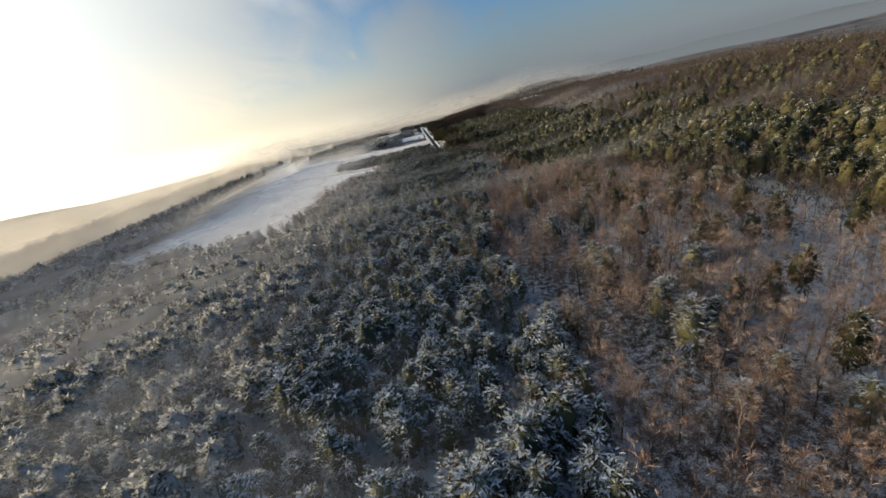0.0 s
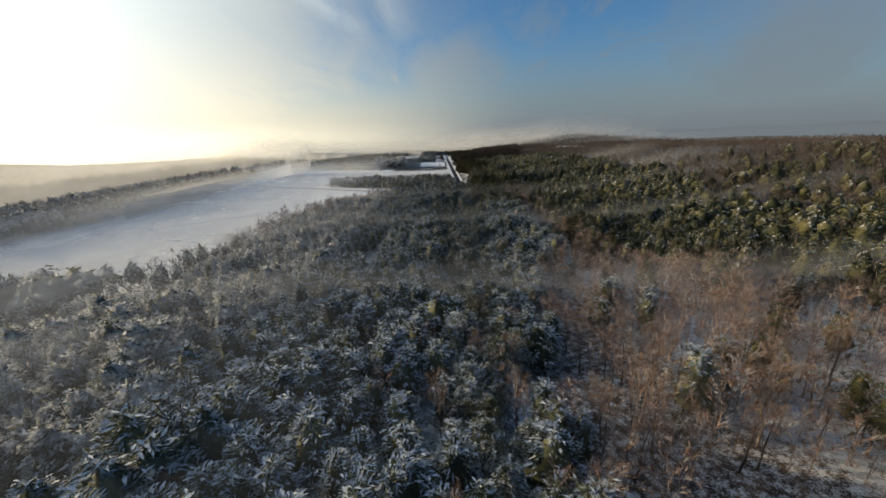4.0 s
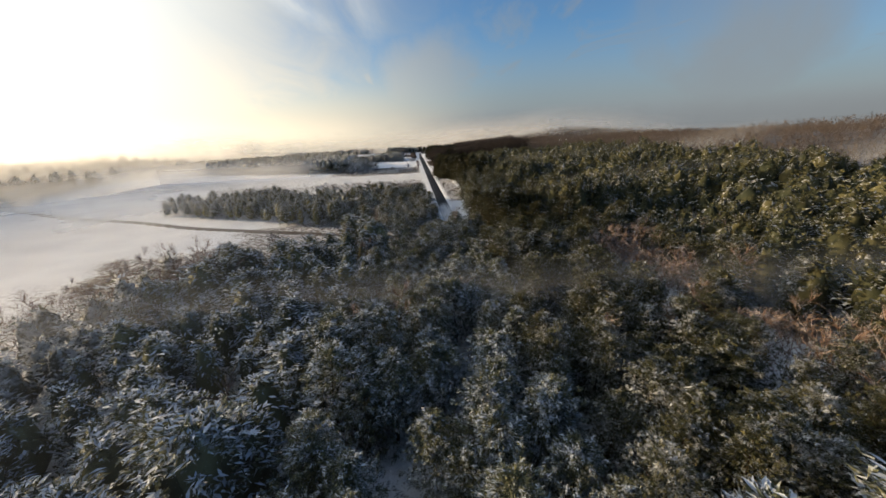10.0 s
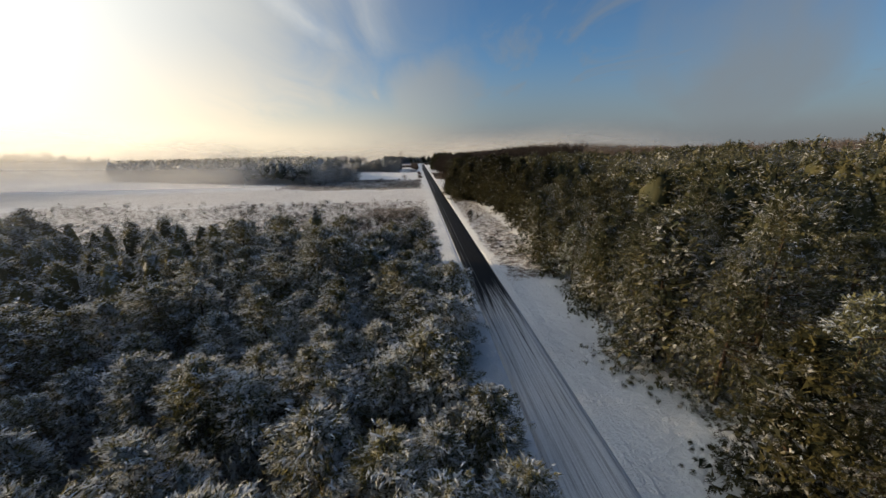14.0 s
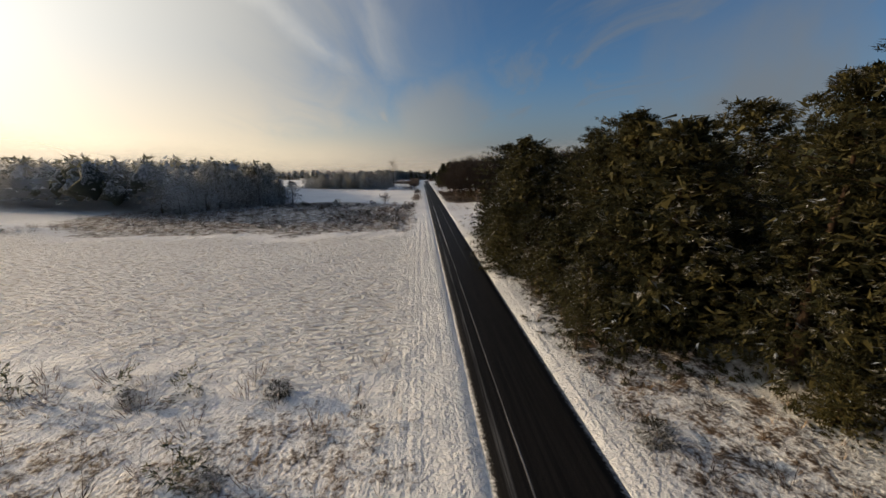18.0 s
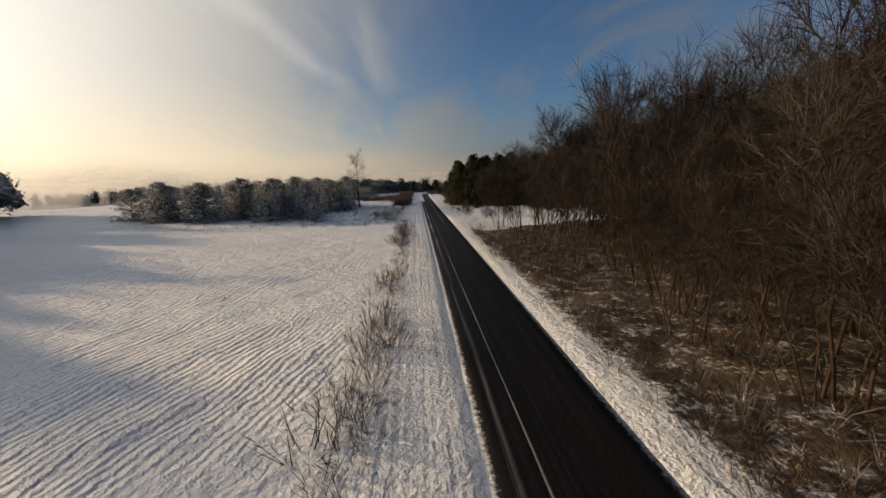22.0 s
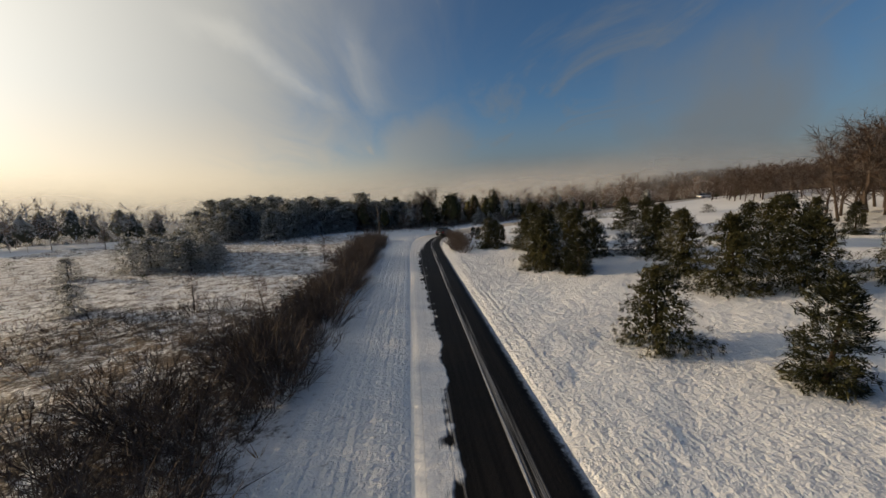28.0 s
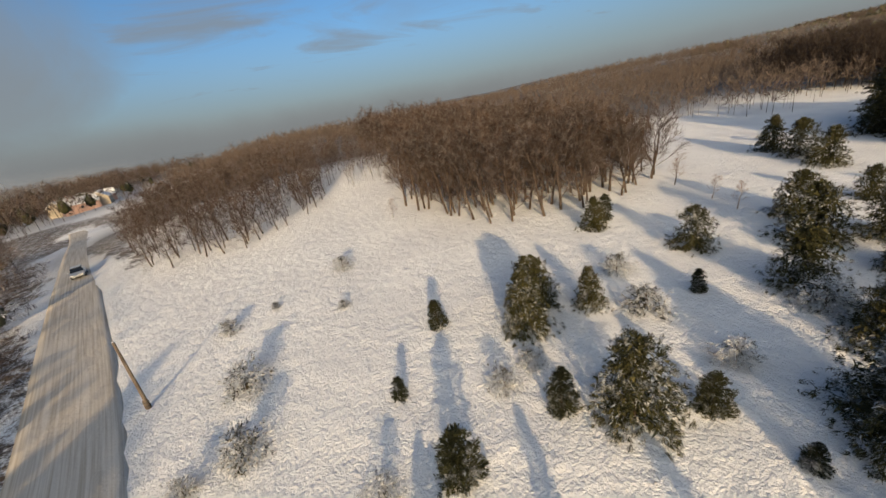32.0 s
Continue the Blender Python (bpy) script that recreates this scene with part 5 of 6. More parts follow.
# ---- scrub below the bend ----
p = clear_of_roads(sow(-30, 170, 430, 620, 3.9, rng), 5.6)
p = p[p[:, 1] > np.interp(p[:, 0], [-30, -6, 4, 20, 48, 70, 120, 170], [440, 431, 434, 433, 437, 445, 468, 495])]
r = rng.random(len(p))
thicket("scrub_wood", bare_mid, TWIG, np.c_[p[r < 0.5], rng.uniform(0.35, 0.8, (r < 0.5).sum()) * np.interp(p[r < 0.5, 0], [40, 100], [1, 1.35])], "dark leafless scrub below the road", "scrub", rng)
frosty = r > np.interp(p[:, 0], [20, 70], [0.62, 0.94])
thicket("scrub_pines", pine_mid, NEEDLE_FROST, np.c_[p[frosty], rng.uniform(0.3, 0.65, frosty.sum())], "small pines dusted with snow in the scrub", "pine wood", rng)
for x, y, h in ((3.5, 437, 8), (22, 447, 9), (15, 444.5, 6), (-6, 452, 8), (45, 452, 8), (52, 462, 9), (64, 462, 9), (80, 472, 8)):
    birches.at(x, y, h, rng, 1.2)

p = clear_of_roads(sow(-34, 130, 430, 490, 3.3, rng), 5.8)
p = p[p[:, 1] > np.interp(p[:, 0], [-34, -6, 4, 20, 48, 70, 120], [442, 433, 436, 435, 439, 447, 470])]
r = rng.random(len(p))
thicket("roadside_trees", bare_dense, TWIG_FROST, np.c_[p[r < 0.3], rng.uniform(0.3, 0.85, (r < 0.3).sum())], "rimed leafless trees beyond the bend", "bare wood", rng)
frosty = r > np.interp(p[:, 0], [25, 60], [0.6, 0.88])
thicket("bend_pines", pine_mid, NEEDLE_SLOPE, np.c_[p[frosty], np.where(p[frosty, 0] < 25, 0.9, 0.5) * rng.uniform(0.4, 0.95, frosty.sum())], "snow-dusted pines beyond the bend", "pine wood", rng)

p = sow(20, 560, 486, 900, 9.5, rng)
p = p[p[:, 1] > np.interp(p[:, 0], [20, 170, 300, 560], [560, 500, 470, 470])]
p = np.r_[p, sow(70, 420, 500, 780, 8.5, rng)]
firs = rng.random(len(p)) < 0.1
thicket("valley_wood", bare_far, TWIG_DARK, np.c_[p[~firs], rng.uniform(0.8, 1.5, (~firs).sum())], "dark leafless woods across the valley", "distant wood", rng)
thicket("valley_pine_wood", pine_far, NEEDLE_DARK, np.c_[p[firs], rng.uniform(0.6, 1.15, firs.sum())], "dark pine woods across the valley", "distant wood", rng)

# ---- shrubs and grass ----
shrub_models = [tree_thing("brown_shrub", s, (TWIG_DARK, TWIG), "bare brown shrub standing in snow", "shrub", ("stalk", "twig")) for s in shrub_low]
shrubs = Planter(shrub_models, "bare brown shrubs along the road", [1.3] * 3)
branchy_models = [tree_thing("bare_bush", bare_shape(260 + i, 2.2, 1.0, 8, 6, 5, 0.30, 0.0045, stems=6, bushy=0.12, upright=0.9), (BARK_GREY, TWIG_DARK), "leafless branching bush standing in snow", "bush") for i in range(3)]
branchy = Planter(branchy_models, "leafless bushes beside the road", [2.2] * 3)
for x, y, h in ((-15, 187, 2.8), (-7.5, 180, 1.3), (-6.4, 175.5, 1.6), (-18.5, 182, 1.4), (-6.4, 172, 1.3), (-5.6, 241.7, 1.3), (-5.4, 230, 0.9), (6.6, 270.5, 2.6), (9.0, 259.6, 2.2), (10.2, 260.6, 1.9), (5.5, 276, 1.0), (-5.8, 252, 1.2), (4.8, 59, 1.6), (7.5, 39, 1.4), (5.2, 284, 1.0), (6.0, 281.8, 0.9), (-7.4, 287, 1.0), (-10.4, 295, 0.9), (-8.2, 300.6, 1.1), (14.1, 166.3, 1.6), (7.0, 268, 2.4), (-9.5, 262, 1.6), (-12, 268, 1.3), (-7.8, 272, 1.2)):
    branchy.at(x, y, h, rng, 1.25)
for i in range(200):
    y = 304 + i * 0.54 + rng.normal(0, 0.5)
    shrubs.at(-7.2 - abs(rng.normal(0, 1.6 + 2.2 * math.exp(-((y - 345) / 14) ** 2))), y, rng.uniform(1.1, 2.3), rng, 1.15)
for i in range(24):
    shrubs.at(4.4 + 0.06 * i + rng.normal(0, 0.5), 391 + 0.85 * i + rng.normal(0, 0.4), rng.uniform(1.1, 2.0), rng)
p = np.r_[sow(-125, -6, 26, 93, 2.3, rng), sow(-72, -6.5, 136, 187, 2.2, rng), sow(-30, -7, 254, 300, 2.6, rng), sow(-75, -9, 330, 426, 3.0, rng), sow(-40, -8, -40, -20, 4, rng), sow(-75, -12, -74, -40, 1.9, rng)]
p = clear_of_roads(p, 4.0)
k = rng.random(len(p)) < np.clip(0.35 + 0.5 * wave(p[:, 0], p[:, 1], 0.13), 0.08, 0.85)
p = p[k]
thicket("heath_shrubs", [join(s) for s in shrub_rough], TWIG_FROST, np.c_[p, rng.uniform(0.4, 1.0, len(p))], "low rimed heath shrubs in the snow", "heath", rng)
brown = np.r_[sow(-38, -6.5, 26, 66, 1.25, rng), sow(-70, -6.5, 66, 92, 1.9, rng), sow(4.6, 9.5, 12, 95, 2.4, rng), sow(-24, -10, 62, 80, 1.5, rng), sow(-62, -7, 140, 186, 1.4, rng)]
brown = brown[wave(brown[:, 0], brown[:, 1], 0.16, 0.6) + 0.5 * wave(brown[:, 0], brown[:, 1], 0.5) > 0.05]
thicket("heath_scrub", [join(s) for s in shrub_rough], TWIG_DARK, np.c_[brown, rng.uniform(0.3, 0.8, len(brown))], "low brown scrub on the snowy heath", "scrub", rng)
p = np.r_[clear_of_roads(sow(-16, 110, 422, 470, 1.6, rng), 4.0), sow(4.0, 40, 192, 247, 1.1, rng), sow(-6.6, -4.9, 196, 252, 0.9, rng), sow(-24, -7, 334, 372, 1.25, rng), sow(-11, -7, 305, 334, 1.4, rng), sow(-10, -7, 372, 405, 1.4, rng)]
p = p[(p[:, 1] < 412) | (p[:, 1] > np.interp(p[:, 0], [-16, 2, 8, 20, 48, 70, 110], [429, 425, 428, 429.5, 434, 441, 459]))]
p = p[rng.random(len(p)) < np.clip(0.62 + 0.3 * wave(p[:, 0], p[:, 1], 0.2), 0.2, 0.95)]
thicket("roadside_scrub", [join(s) for s in shrub_rough], TWIG_DARK, np.c_[p, rng.uniform(0.5, 1.1, len(p))], "dark brown scrub beside the road", "scrub", rng)
bush_models = [tree_thing("heath_bush", s, (TWIG_DARK, NEEDLE_HEATH), "low dark evergreen bush powdered with snow", "bush") for s in [pine_shape(210 + i, 1.2, r, 0.02, 34, 3, 14, 0.20, 2.6, (0.1, 0.9), (0.08, 0.13), 6, 8, 0.45) for i, r in enumerate((0.9, 0.7, 1.1))]]
heath_bushes = Planter(bush_models, "low bushes on the snowy heath", [1.2] * 3)
p = np.r_[sow(-34, -7, 27, 66, 3.0, rng), sow(-60, -7, 64, 92, 5.5, rng), sow(3.9, 8.5, 14, 92, 5.0, rng), sow(-40, -8, 137, 186, 6.0, rng)]
for x, y in p[rng.random(len(p)) < np.clip(0.4 + 0.6 * wave(p[:, 0], p[:, 1], 0.25), 0.1, 0.9)][:200]:
    heath_bushes.at(x, y, rng.uniform(0.45, 1.15), rng, 1.35)
for x, y in sow(-30, -6.5, 27, 60, 3.6, rng):
    shrubs.at(x + rng.normal(0, 0.8), y, rng.uniform(0.6, 1.3), rng, 1.3)
small = [pine_shape(190 + i, 1.2, 0.95, 0.03, 14, 2, 7, 0.30, 2.2, (0.1, 0.9), (0.1, 0.16), 4, 5, 0.4)[1] for i in range(3)]
p = np.r_[sow(-125, -6, 26, 93, 4.6, rng), sow(-75, -9, 336, 426, 11, rng), sow(-72, -7, 138, 187, 9, rng)]
p = p[rng.random(len(p)) < 0.6]
thicket("small_pines", small, NEEDLE_SNOWY, np.c_[p, rng.uniform(0.4, 1.15, len(p))], "small self-sown pines on the heath", "pine scrub", rng)
p = np.r_[sow(-46, -6.5, 26, 68, 1.35, rng), sow(-110, -7, 60, 92, 3.0, rng), sow(-60, -7, 138, 186, 2.6, rng)]
p = clear_of_roads(p, 4.6)
p = p[rng.random(len(p)) < np.clip(0.30 + 0.55 * wave(p[:, 0], p[:, 1], 0.17, 0.4) + 0.2 * wave(p[:, 0], p[:, 1], 0.6), 0.03, 0.9)]
thicket("heather", small, NEEDLE_HEATH, np.c_[p, rng.uniform(0.25, 0.8, len(p))], "dark heather clumps powdered with snow", "heather", rng)
p = sow(-31, -7.4, 24, 54, 1.15, rng)
p = p[(off_line(p[:, 0], p[:, 1], COARSE_BEND) > 6.6) & (rng.random(len(p)) < np.clip(0.42 + 0.5 * wave(p[:, 0], p[:, 1], 0.3, 1.1), 0.05, 0.9))]
pick = rng.random(len(p)) < 0.55
thicket("heather_clumps", small, NEEDLE_HEATH, np.c_[p[pick], rng.uniform(0.35, 0.95, pick.sum())], "dark heather and low juniper clumps with snow", "heather", rng)
thicket("bilberry_scrub", [join(q) for q in shrub_rough], TWIG_DARK, np.c_[p[~pick], rng.uniform(0.4, 0.85, (~pick).sum())], "purple-brown twiggy scrub in the snow", "scrub", rng)
tuft = []
for i in range(4):
    g = np.random.default_rng(200 + i)
    a = g.uniform(0, 2 * math.pi, 9)
    d = unit(np.stack([np.cos(a) * 0.5, np.sin(a) * 0.5, np.ones(9)], 1))
    tuft.append(twigs(np.c_[np.cos(a) * 0.08, np.sin(a) * 0.08, 0 * a], d, g.uniform(0.25, 0.5, 9), np.full(9, 0.012), g))
p = np.r_[sow(-60, -5, 22, 93, 1.0, rng), sow(-50, -6.2, 136, 190, 1.1, rng), sow(-45, -6.8, 254, 430, 1.0, rng), sow(3.4, 12, 10, 95, 0.8, rng), sow(3.4, 16, 95, 300, 1.5, rng), sow(-70, -5, -66, -22, 0.9, rng)]
p = clear_of_roads(p, 3.3)
p = p[rng.random(len(p)) < np.clip(0.45 + 0.45 * wave(p[:, 0], p[:, 1], 0.3, 2.0), 0.05, 0.9)]
thicket("dry_grass", tuft, GRASS, np.c_[p, rng.uniform(0.6, 1.3, len(p))], "tufts of dry grass poking through the snow", "grass", rng, 0.03)

# ---- made things ----
def part(name, bm, mat, parent, label=""):
    """Links a bmesh as one mesh object under a thing or a part."""
    me = bpy.data.meshes.new(name)
    bm.to_mesh(me)
    bm.free()
    me.materials.append(mat)
    ob = new(name, me)
    ob.parent = parent
    return tagged(ob, label)


def block_bm(size, at=(0, 0, 0), bevel=0.02, segments=2):
    bm = bmesh.new()
    bmesh.ops.create_cube(bm, size=1, matrix=Matrix.Translation(at) @ Matrix.Diagonal((*size, 1)))
    if bevel:
        bmesh.ops.bevel(bm, geom=bm.edges[:], offset=bevel, segments=segments, affect="EDGES", profile=0.6)
    return bm


def rod_bm(radius, length, at=(0, 0, 0), turn=(0, 0, 0), top=None, sides=12):
    bm = bmesh.new()
    bmesh.ops.create_cone(bm, cap_ends=True, segments=sides, radius1=radius, radius2=radius if top is None else top, depth=length, matrix=pose(*at, *turn))
    bmesh.ops.bevel(bm, geom=bm.edges[:], offset=min(radius * 0.12, 0.01), segments=1, affect="EDGES")
    return bm


def loft_bm(sections):
    """A closed skin over rings of equal length."""
    bm = bmesh.new()
    rings = [[bm.verts.new(v) for v in s] for s in sections]
    n = len(rings[0])
    for a, b in zip(rings[:-1], rings[1:]):
        for i in range(n):
            bm.faces.new((a[i], a[(i + 1) % n], b[(i + 1) % n], b[i]))
    bm.faces.new(rings[0][::-1])
    bm.faces.new(rings[-1])
    bmesh.ops.recalc_face_normals(bm, faces=bm.faces[:])
    return bm


DARK_PAINT = plain("dark_car_paint", (0.012, 0.012, 0.013), 0.35, 0.0, 0.1)
PALE_PAINT = plain("silver_car_paint", (0.55, 0.56, 0.57), 0.3, 0.4, 0.05)
CAR_GLASS = plain("dark_car_glass", (0.02, 0.024, 0.028), 0.06, 0.0, 0.05, spec=0.6)
RUBBER = plain("black_rubber", (0.015, 0.015, 0.015), 0.8)
ALLOY = plain("grey_alloy", (0.3, 0.3, 0.31), 0.35, 0.9)
RED_LENS = plain("red_lamp_lens", (0.25, 0.012, 0.01), 0.25)
CLEAR_LENS = plain("clear_lamp_lens", (0.6, 0.6, 0.58), 0.2)
CHROME = plain("chrome_strip", (0.6, 0.6, 0.6), 0.18, 1.0, 0.03)
PLATE = plain("blank_white_plate", (0.7, 0.7, 0.7), 0.5)
POLE_WOOD = bark_material("weathered_pole_wood", (0.07, 0.055, 0.045), (0.16, 0.13, 0.105), 2.0)
IRON = plain("dull_iron", (0.06, 0.055, 0.05), 0.6, 0.6)
MARKING = plain("worn_white_marking", (0.42, 0.37, 0.31), 0.7, 0.0, 0.35, 9.0)
ROOF_SNOW = plain("roof_snow", (0.78, 0.8, 0.83), 0.7, 0.0, 0.05)
PLASTER = plain("pale_plaster", (0.50, 0.43, 0.33), 0.85, 0.0, 0.15, 1.0)
PLASTER_ROSE = plain("rose_plaster", (0.45, 0.30, 0.25), 0.85, 0.0, 0.15, 1.0)
WINDOW = plain("dark_window_glass", (0.03, 0.035, 0.04), 0.1)
CONCRETE = plain("dark_wet_concrete", (0.05, 0.045, 0.04), 0.7, 0.0, 0.3, 3.0)
LIMESTONE = bark_material("ochre_limestone", (0.20, 0.15, 0.10), (0.46, 0.37, 0.25), 0.8)


def car(name, paint, label):
    """An estate car, nose to +y, wheels on z 0."""
    root = tagged(new(name), label, "car")
    body = []
    for y, w, z0, z1 in ((-2.25, 0.70, 0.38, 0.80), (-2.18, 0.82, 0.28, 0.92), (-1.4, 0.88, 0.24, 0.95), (0.0, 0.89, 0.24, 0.93), (1.0, 0.88, 0.24, 0.90), (1.75, 0.85, 0.26, 0.80), (2.15, 0.76, 0.30, 0.68), (2.25, 0.62, 0.38, 0.58)):
        body.append([(-w * 0.9, y, z0), (w * 0.9, y, z0), (w, y, z0 + 0.14), (w, y, z1 - 0.10), (w * 0.9, y, z1), (-w * 0.9, y, z1), (-w, y, z1 - 0.10), (-w, y, z0 + 0.14)])
    shell = part("body", loft_bm(body), paint, root)
    cabin = []
    for y, w, z0, z1 in ((-2.08, 0.74, 0.88, 0.98), (-1.85, 0.72, 0.88, 1.36), (-1.3, 0.70, 0.88, 1.46), (-0.2, 0.70, 0.88, 1.48), (0.35, 0.70, 0.86, 1.40), (1.05, 0.76, 0.86, 0.93)):
        cabin.append([(-w * 1.08, y, z0), (w * 1.08, y, z0), (w, y, z1 - 0.06), (w * 0.88, y, z1), (-w * 0.88, y, z1), (-w, y, z1 - 0.06)])
    part("cabin_glass", loft_bm(cabin), CAR_GLASS, root, "dark tinted windows")
    roof = part("roof", block_bm((1.22, 1.75, 0.05), (0, -0.75, 1.475), 0.022), paint, root)
    for s in (-1, 1):
        part("roof_rail", rod_bm(0.018, 1.6, (0.58 * s, -0.75, 1.53), (90, 0, 0)), CHROME, roof, "thin metal roof rail")
        part("door_mirror", block_bm((0.20, 0.12, 0.14), (0.98 * s, 0.62, 0.98), 0.04), paint, root)
        part("tail_lamp", block_bm((0.26, 0.10, 0.24), (0.66 * s, -2.21, 0.80), 0.03), RED_LENS, root, "red tail lamp")
        part("headlamp", block_bm((0.30, 0.14, 0.13), (0.58 * s, 2.14, 0.62), 0.03), CLEAR_LENS, root, "clear headlamp")
        for y in (-1.35, 1.38):
            wheel = part("wheel", rod_bm(0.32, 0.21, (0.80 * s, y, 0.32), (0, 90, 0), sides=20), RUBBER, root)
            part("rim", rod_bm(0.20, 0.03, (0.905 * s, y, 0.32), (0, 90, 0), sides=16), ALLOY, wheel, "grey alloy rim")
    part("rear_bumper", block_bm((1.60, 0.14, 0.22), (0, -2.24, 0.45), 0.05), paint, shell)
    part("number_plate", block_bm((0.50, 0.02, 0.11), (0, -2.32, 0.55), 0.004, 1), PLATE, root, "blank white number plate")
    part("chrome_trim", block_bm((1.0, 0.03, 0.04), (0, -2.23, 0.94), 0.01), CHROME, root, "chrome strip over the tailgate")
    return root


dark_car = car("dark_car", DARK_PAINT, "dark estate car driving on packed snow")
dark_car.matrix_basis = pose(4.4, 414.6, float(base_z(4.4, 414.6)) + 0.06, 0, 0, -27)
silver_car = car("silver_car", PALE_PAINT, "silver car coming along the snowy road")
silver_car.matrix_basis = pose(82.0, 443.2, float(base_z(82.0, 443.2)) + 0.06, 2, 0, 108)


def utility_pole(x, y, height, lean):
    root = tagged(new("utility_pole"), "leaning weathered wooden pole standing in snow", "pole", "poles along the road")
    bm = bmesh.new()
    bmesh.ops.create_cone(bm, cap_ends=True, segments=10, radius1=0.13, radius2=0.08, depth=height, matrix=pose(0, 0, height / 2 - 0.2))
    part("shaft", bm, POLE_WOOD, root)
    part("footing", rod_bm(0.20, 0.9, (0.06, 0, 0.25), sides=8, top=0.17), POLE_WOOD, root, "stub post strapped to the foot")
    for z in (0.25, 0.55):
        part("strap", rod_bm(0.215, 0.05, (0.03, 0, z), sides=10), IRON, root, "iron strap")
    part("cap", rod_bm(0.1, 0.04, (0, 0, height - 0.2), sides=10, top=0.06), ROOF_SNOW, root, "cap of snow")
    root.matrix_basis = pose(x, y, float(ground_z(x, y)), *lean)


utility_pole(-7.6, 413.6, 6.4, (1, -3, 20))
utility_pole(39.2, 424.9, 5.8, (2, 1, 60))
marker = tagged(new("marker_post"), "thin dark marker post beside the junction", "post")
part("stake", rod_bm(0.04, 2.4, (0, 0, 1.0)), IRON, marker)
part("tip", rod_bm(0.045, 0.12, (0, 0, 2.25), top=0.02), ROOF_SNOW, marker, "tip with a little snow")
marker.matrix_basis = pose(-6.2, -40.6, float(ground_z(-6.2, -40.6)), 0, 1.5, 0)

# culvert mouths under the road at the junction
for cx, cy, rz in ((-2.9, -39.9, 25), (3.6, -40.6, -20)):
    culvert = tagged(new("culvert"), "dark concrete culvert pipe in the ditch at the junction", "culvert", "culverts at the junction")
    bm = bmesh.new()
    outer = bmesh.ops.create_cone(bm, cap_ends=False, segments=20, radius1=0.55, radius2=0.55, depth=1.6, matrix=pose(0, 0, 0.15, 90, 0, 0))
    bmesh.ops.solidify(bm, geom=bm.faces[:], thickness=0.09)
    part("pipe", bm, CONCRETE, culvert)
    culvert.matrix_basis = pose(cx, cy, float(ground_z(cx, cy)) - 0.70, 0, 0, rz)


def bicycle_marking(x, y, rz):
    """A painted rider on a bicycle: flat bars and rings on the lane."""
    root = tagged(new("bicycle_marking"), "worn white bicycle marking painted on the lane", "road marking", "bicycle markings on the lane")

    def ring(cx, cy, r, w, name):
        bm = bmesh.new()
        k = 24
        vs = [[bm.verts.new((cx + rr * math.cos(a * 2 * math.pi / k), cy + rr * math.sin(a * 2 * math.pi / k), h)) for a in range(k)] for rr, h in ((r, 0.0), (r, 0.006), (r - w, 0.006), (r - w, 0.0))]
        for a, b in zip(vs, vs[1:] + vs[:1]):
            for i in range(k):
                bm.faces.new((a[i], a[(i + 1) % k], b[(i + 1) % k], b[i]))
        part(name, bm, MARKING, root)

    def bar(x0, y0, x1, y1, w, name):
        d = Vector((x1 - x0, y1 - y0, 0))
        bm = bmesh.new()
        bmesh.ops.create_cube(bm, size=1, matrix=Matrix.Translation(((x0 + x1) / 2, (y0 + y1) / 2, 0.003)) @ Matrix.Rotation(math.atan2(d.y, d.x), 4, "Z") @ Matrix.Diagonal((d.length, w, 0.006, 1)))
        part(name, bm, MARKING, root)

    ring(-0.6, 0, 0.36, 0.07, "rear_wheel")
    ring(0.6, 0, 0.36, 0.07, "front_wheel")
    bar(-0.6, 0, -0.2, 0.55, 0.07, "seat_stay")
    bar(-0.2, 0.55, 0.4, 0.55, 0.07, "top_tube")
    bar(0.4, 0.62, 0.6, 0, 0.07, "fork")
    bar(-0.2, 0.55, 0.0, 0.02, 0.07, "seat_tube")
    bar(0.0, 0.02, 0.42, 0.52, 0.07, "down_tube")
    for k in range(2):
        bar(-0.5 + 0.18 * k, -0.75, 0.2 + 0.18 * k, -0.55, 0.08, "chevron")
    c = int(np.argmin(np.hypot(LANE_LINE[:, 0] - x, LANE_LINE[:, 1] - y)))
    root.matrix_basis = pose(x, y, float(base_z(*LANE_LINE[c])) + 0.045 + 0.036, 0, 0, rz) @ Matrix.Diagonal((1.25, 1.25, 1, 1))


bicycle_marking(-30.6, -36.9, 200)
bicycle_marking(-47.6, -28.6, 20)


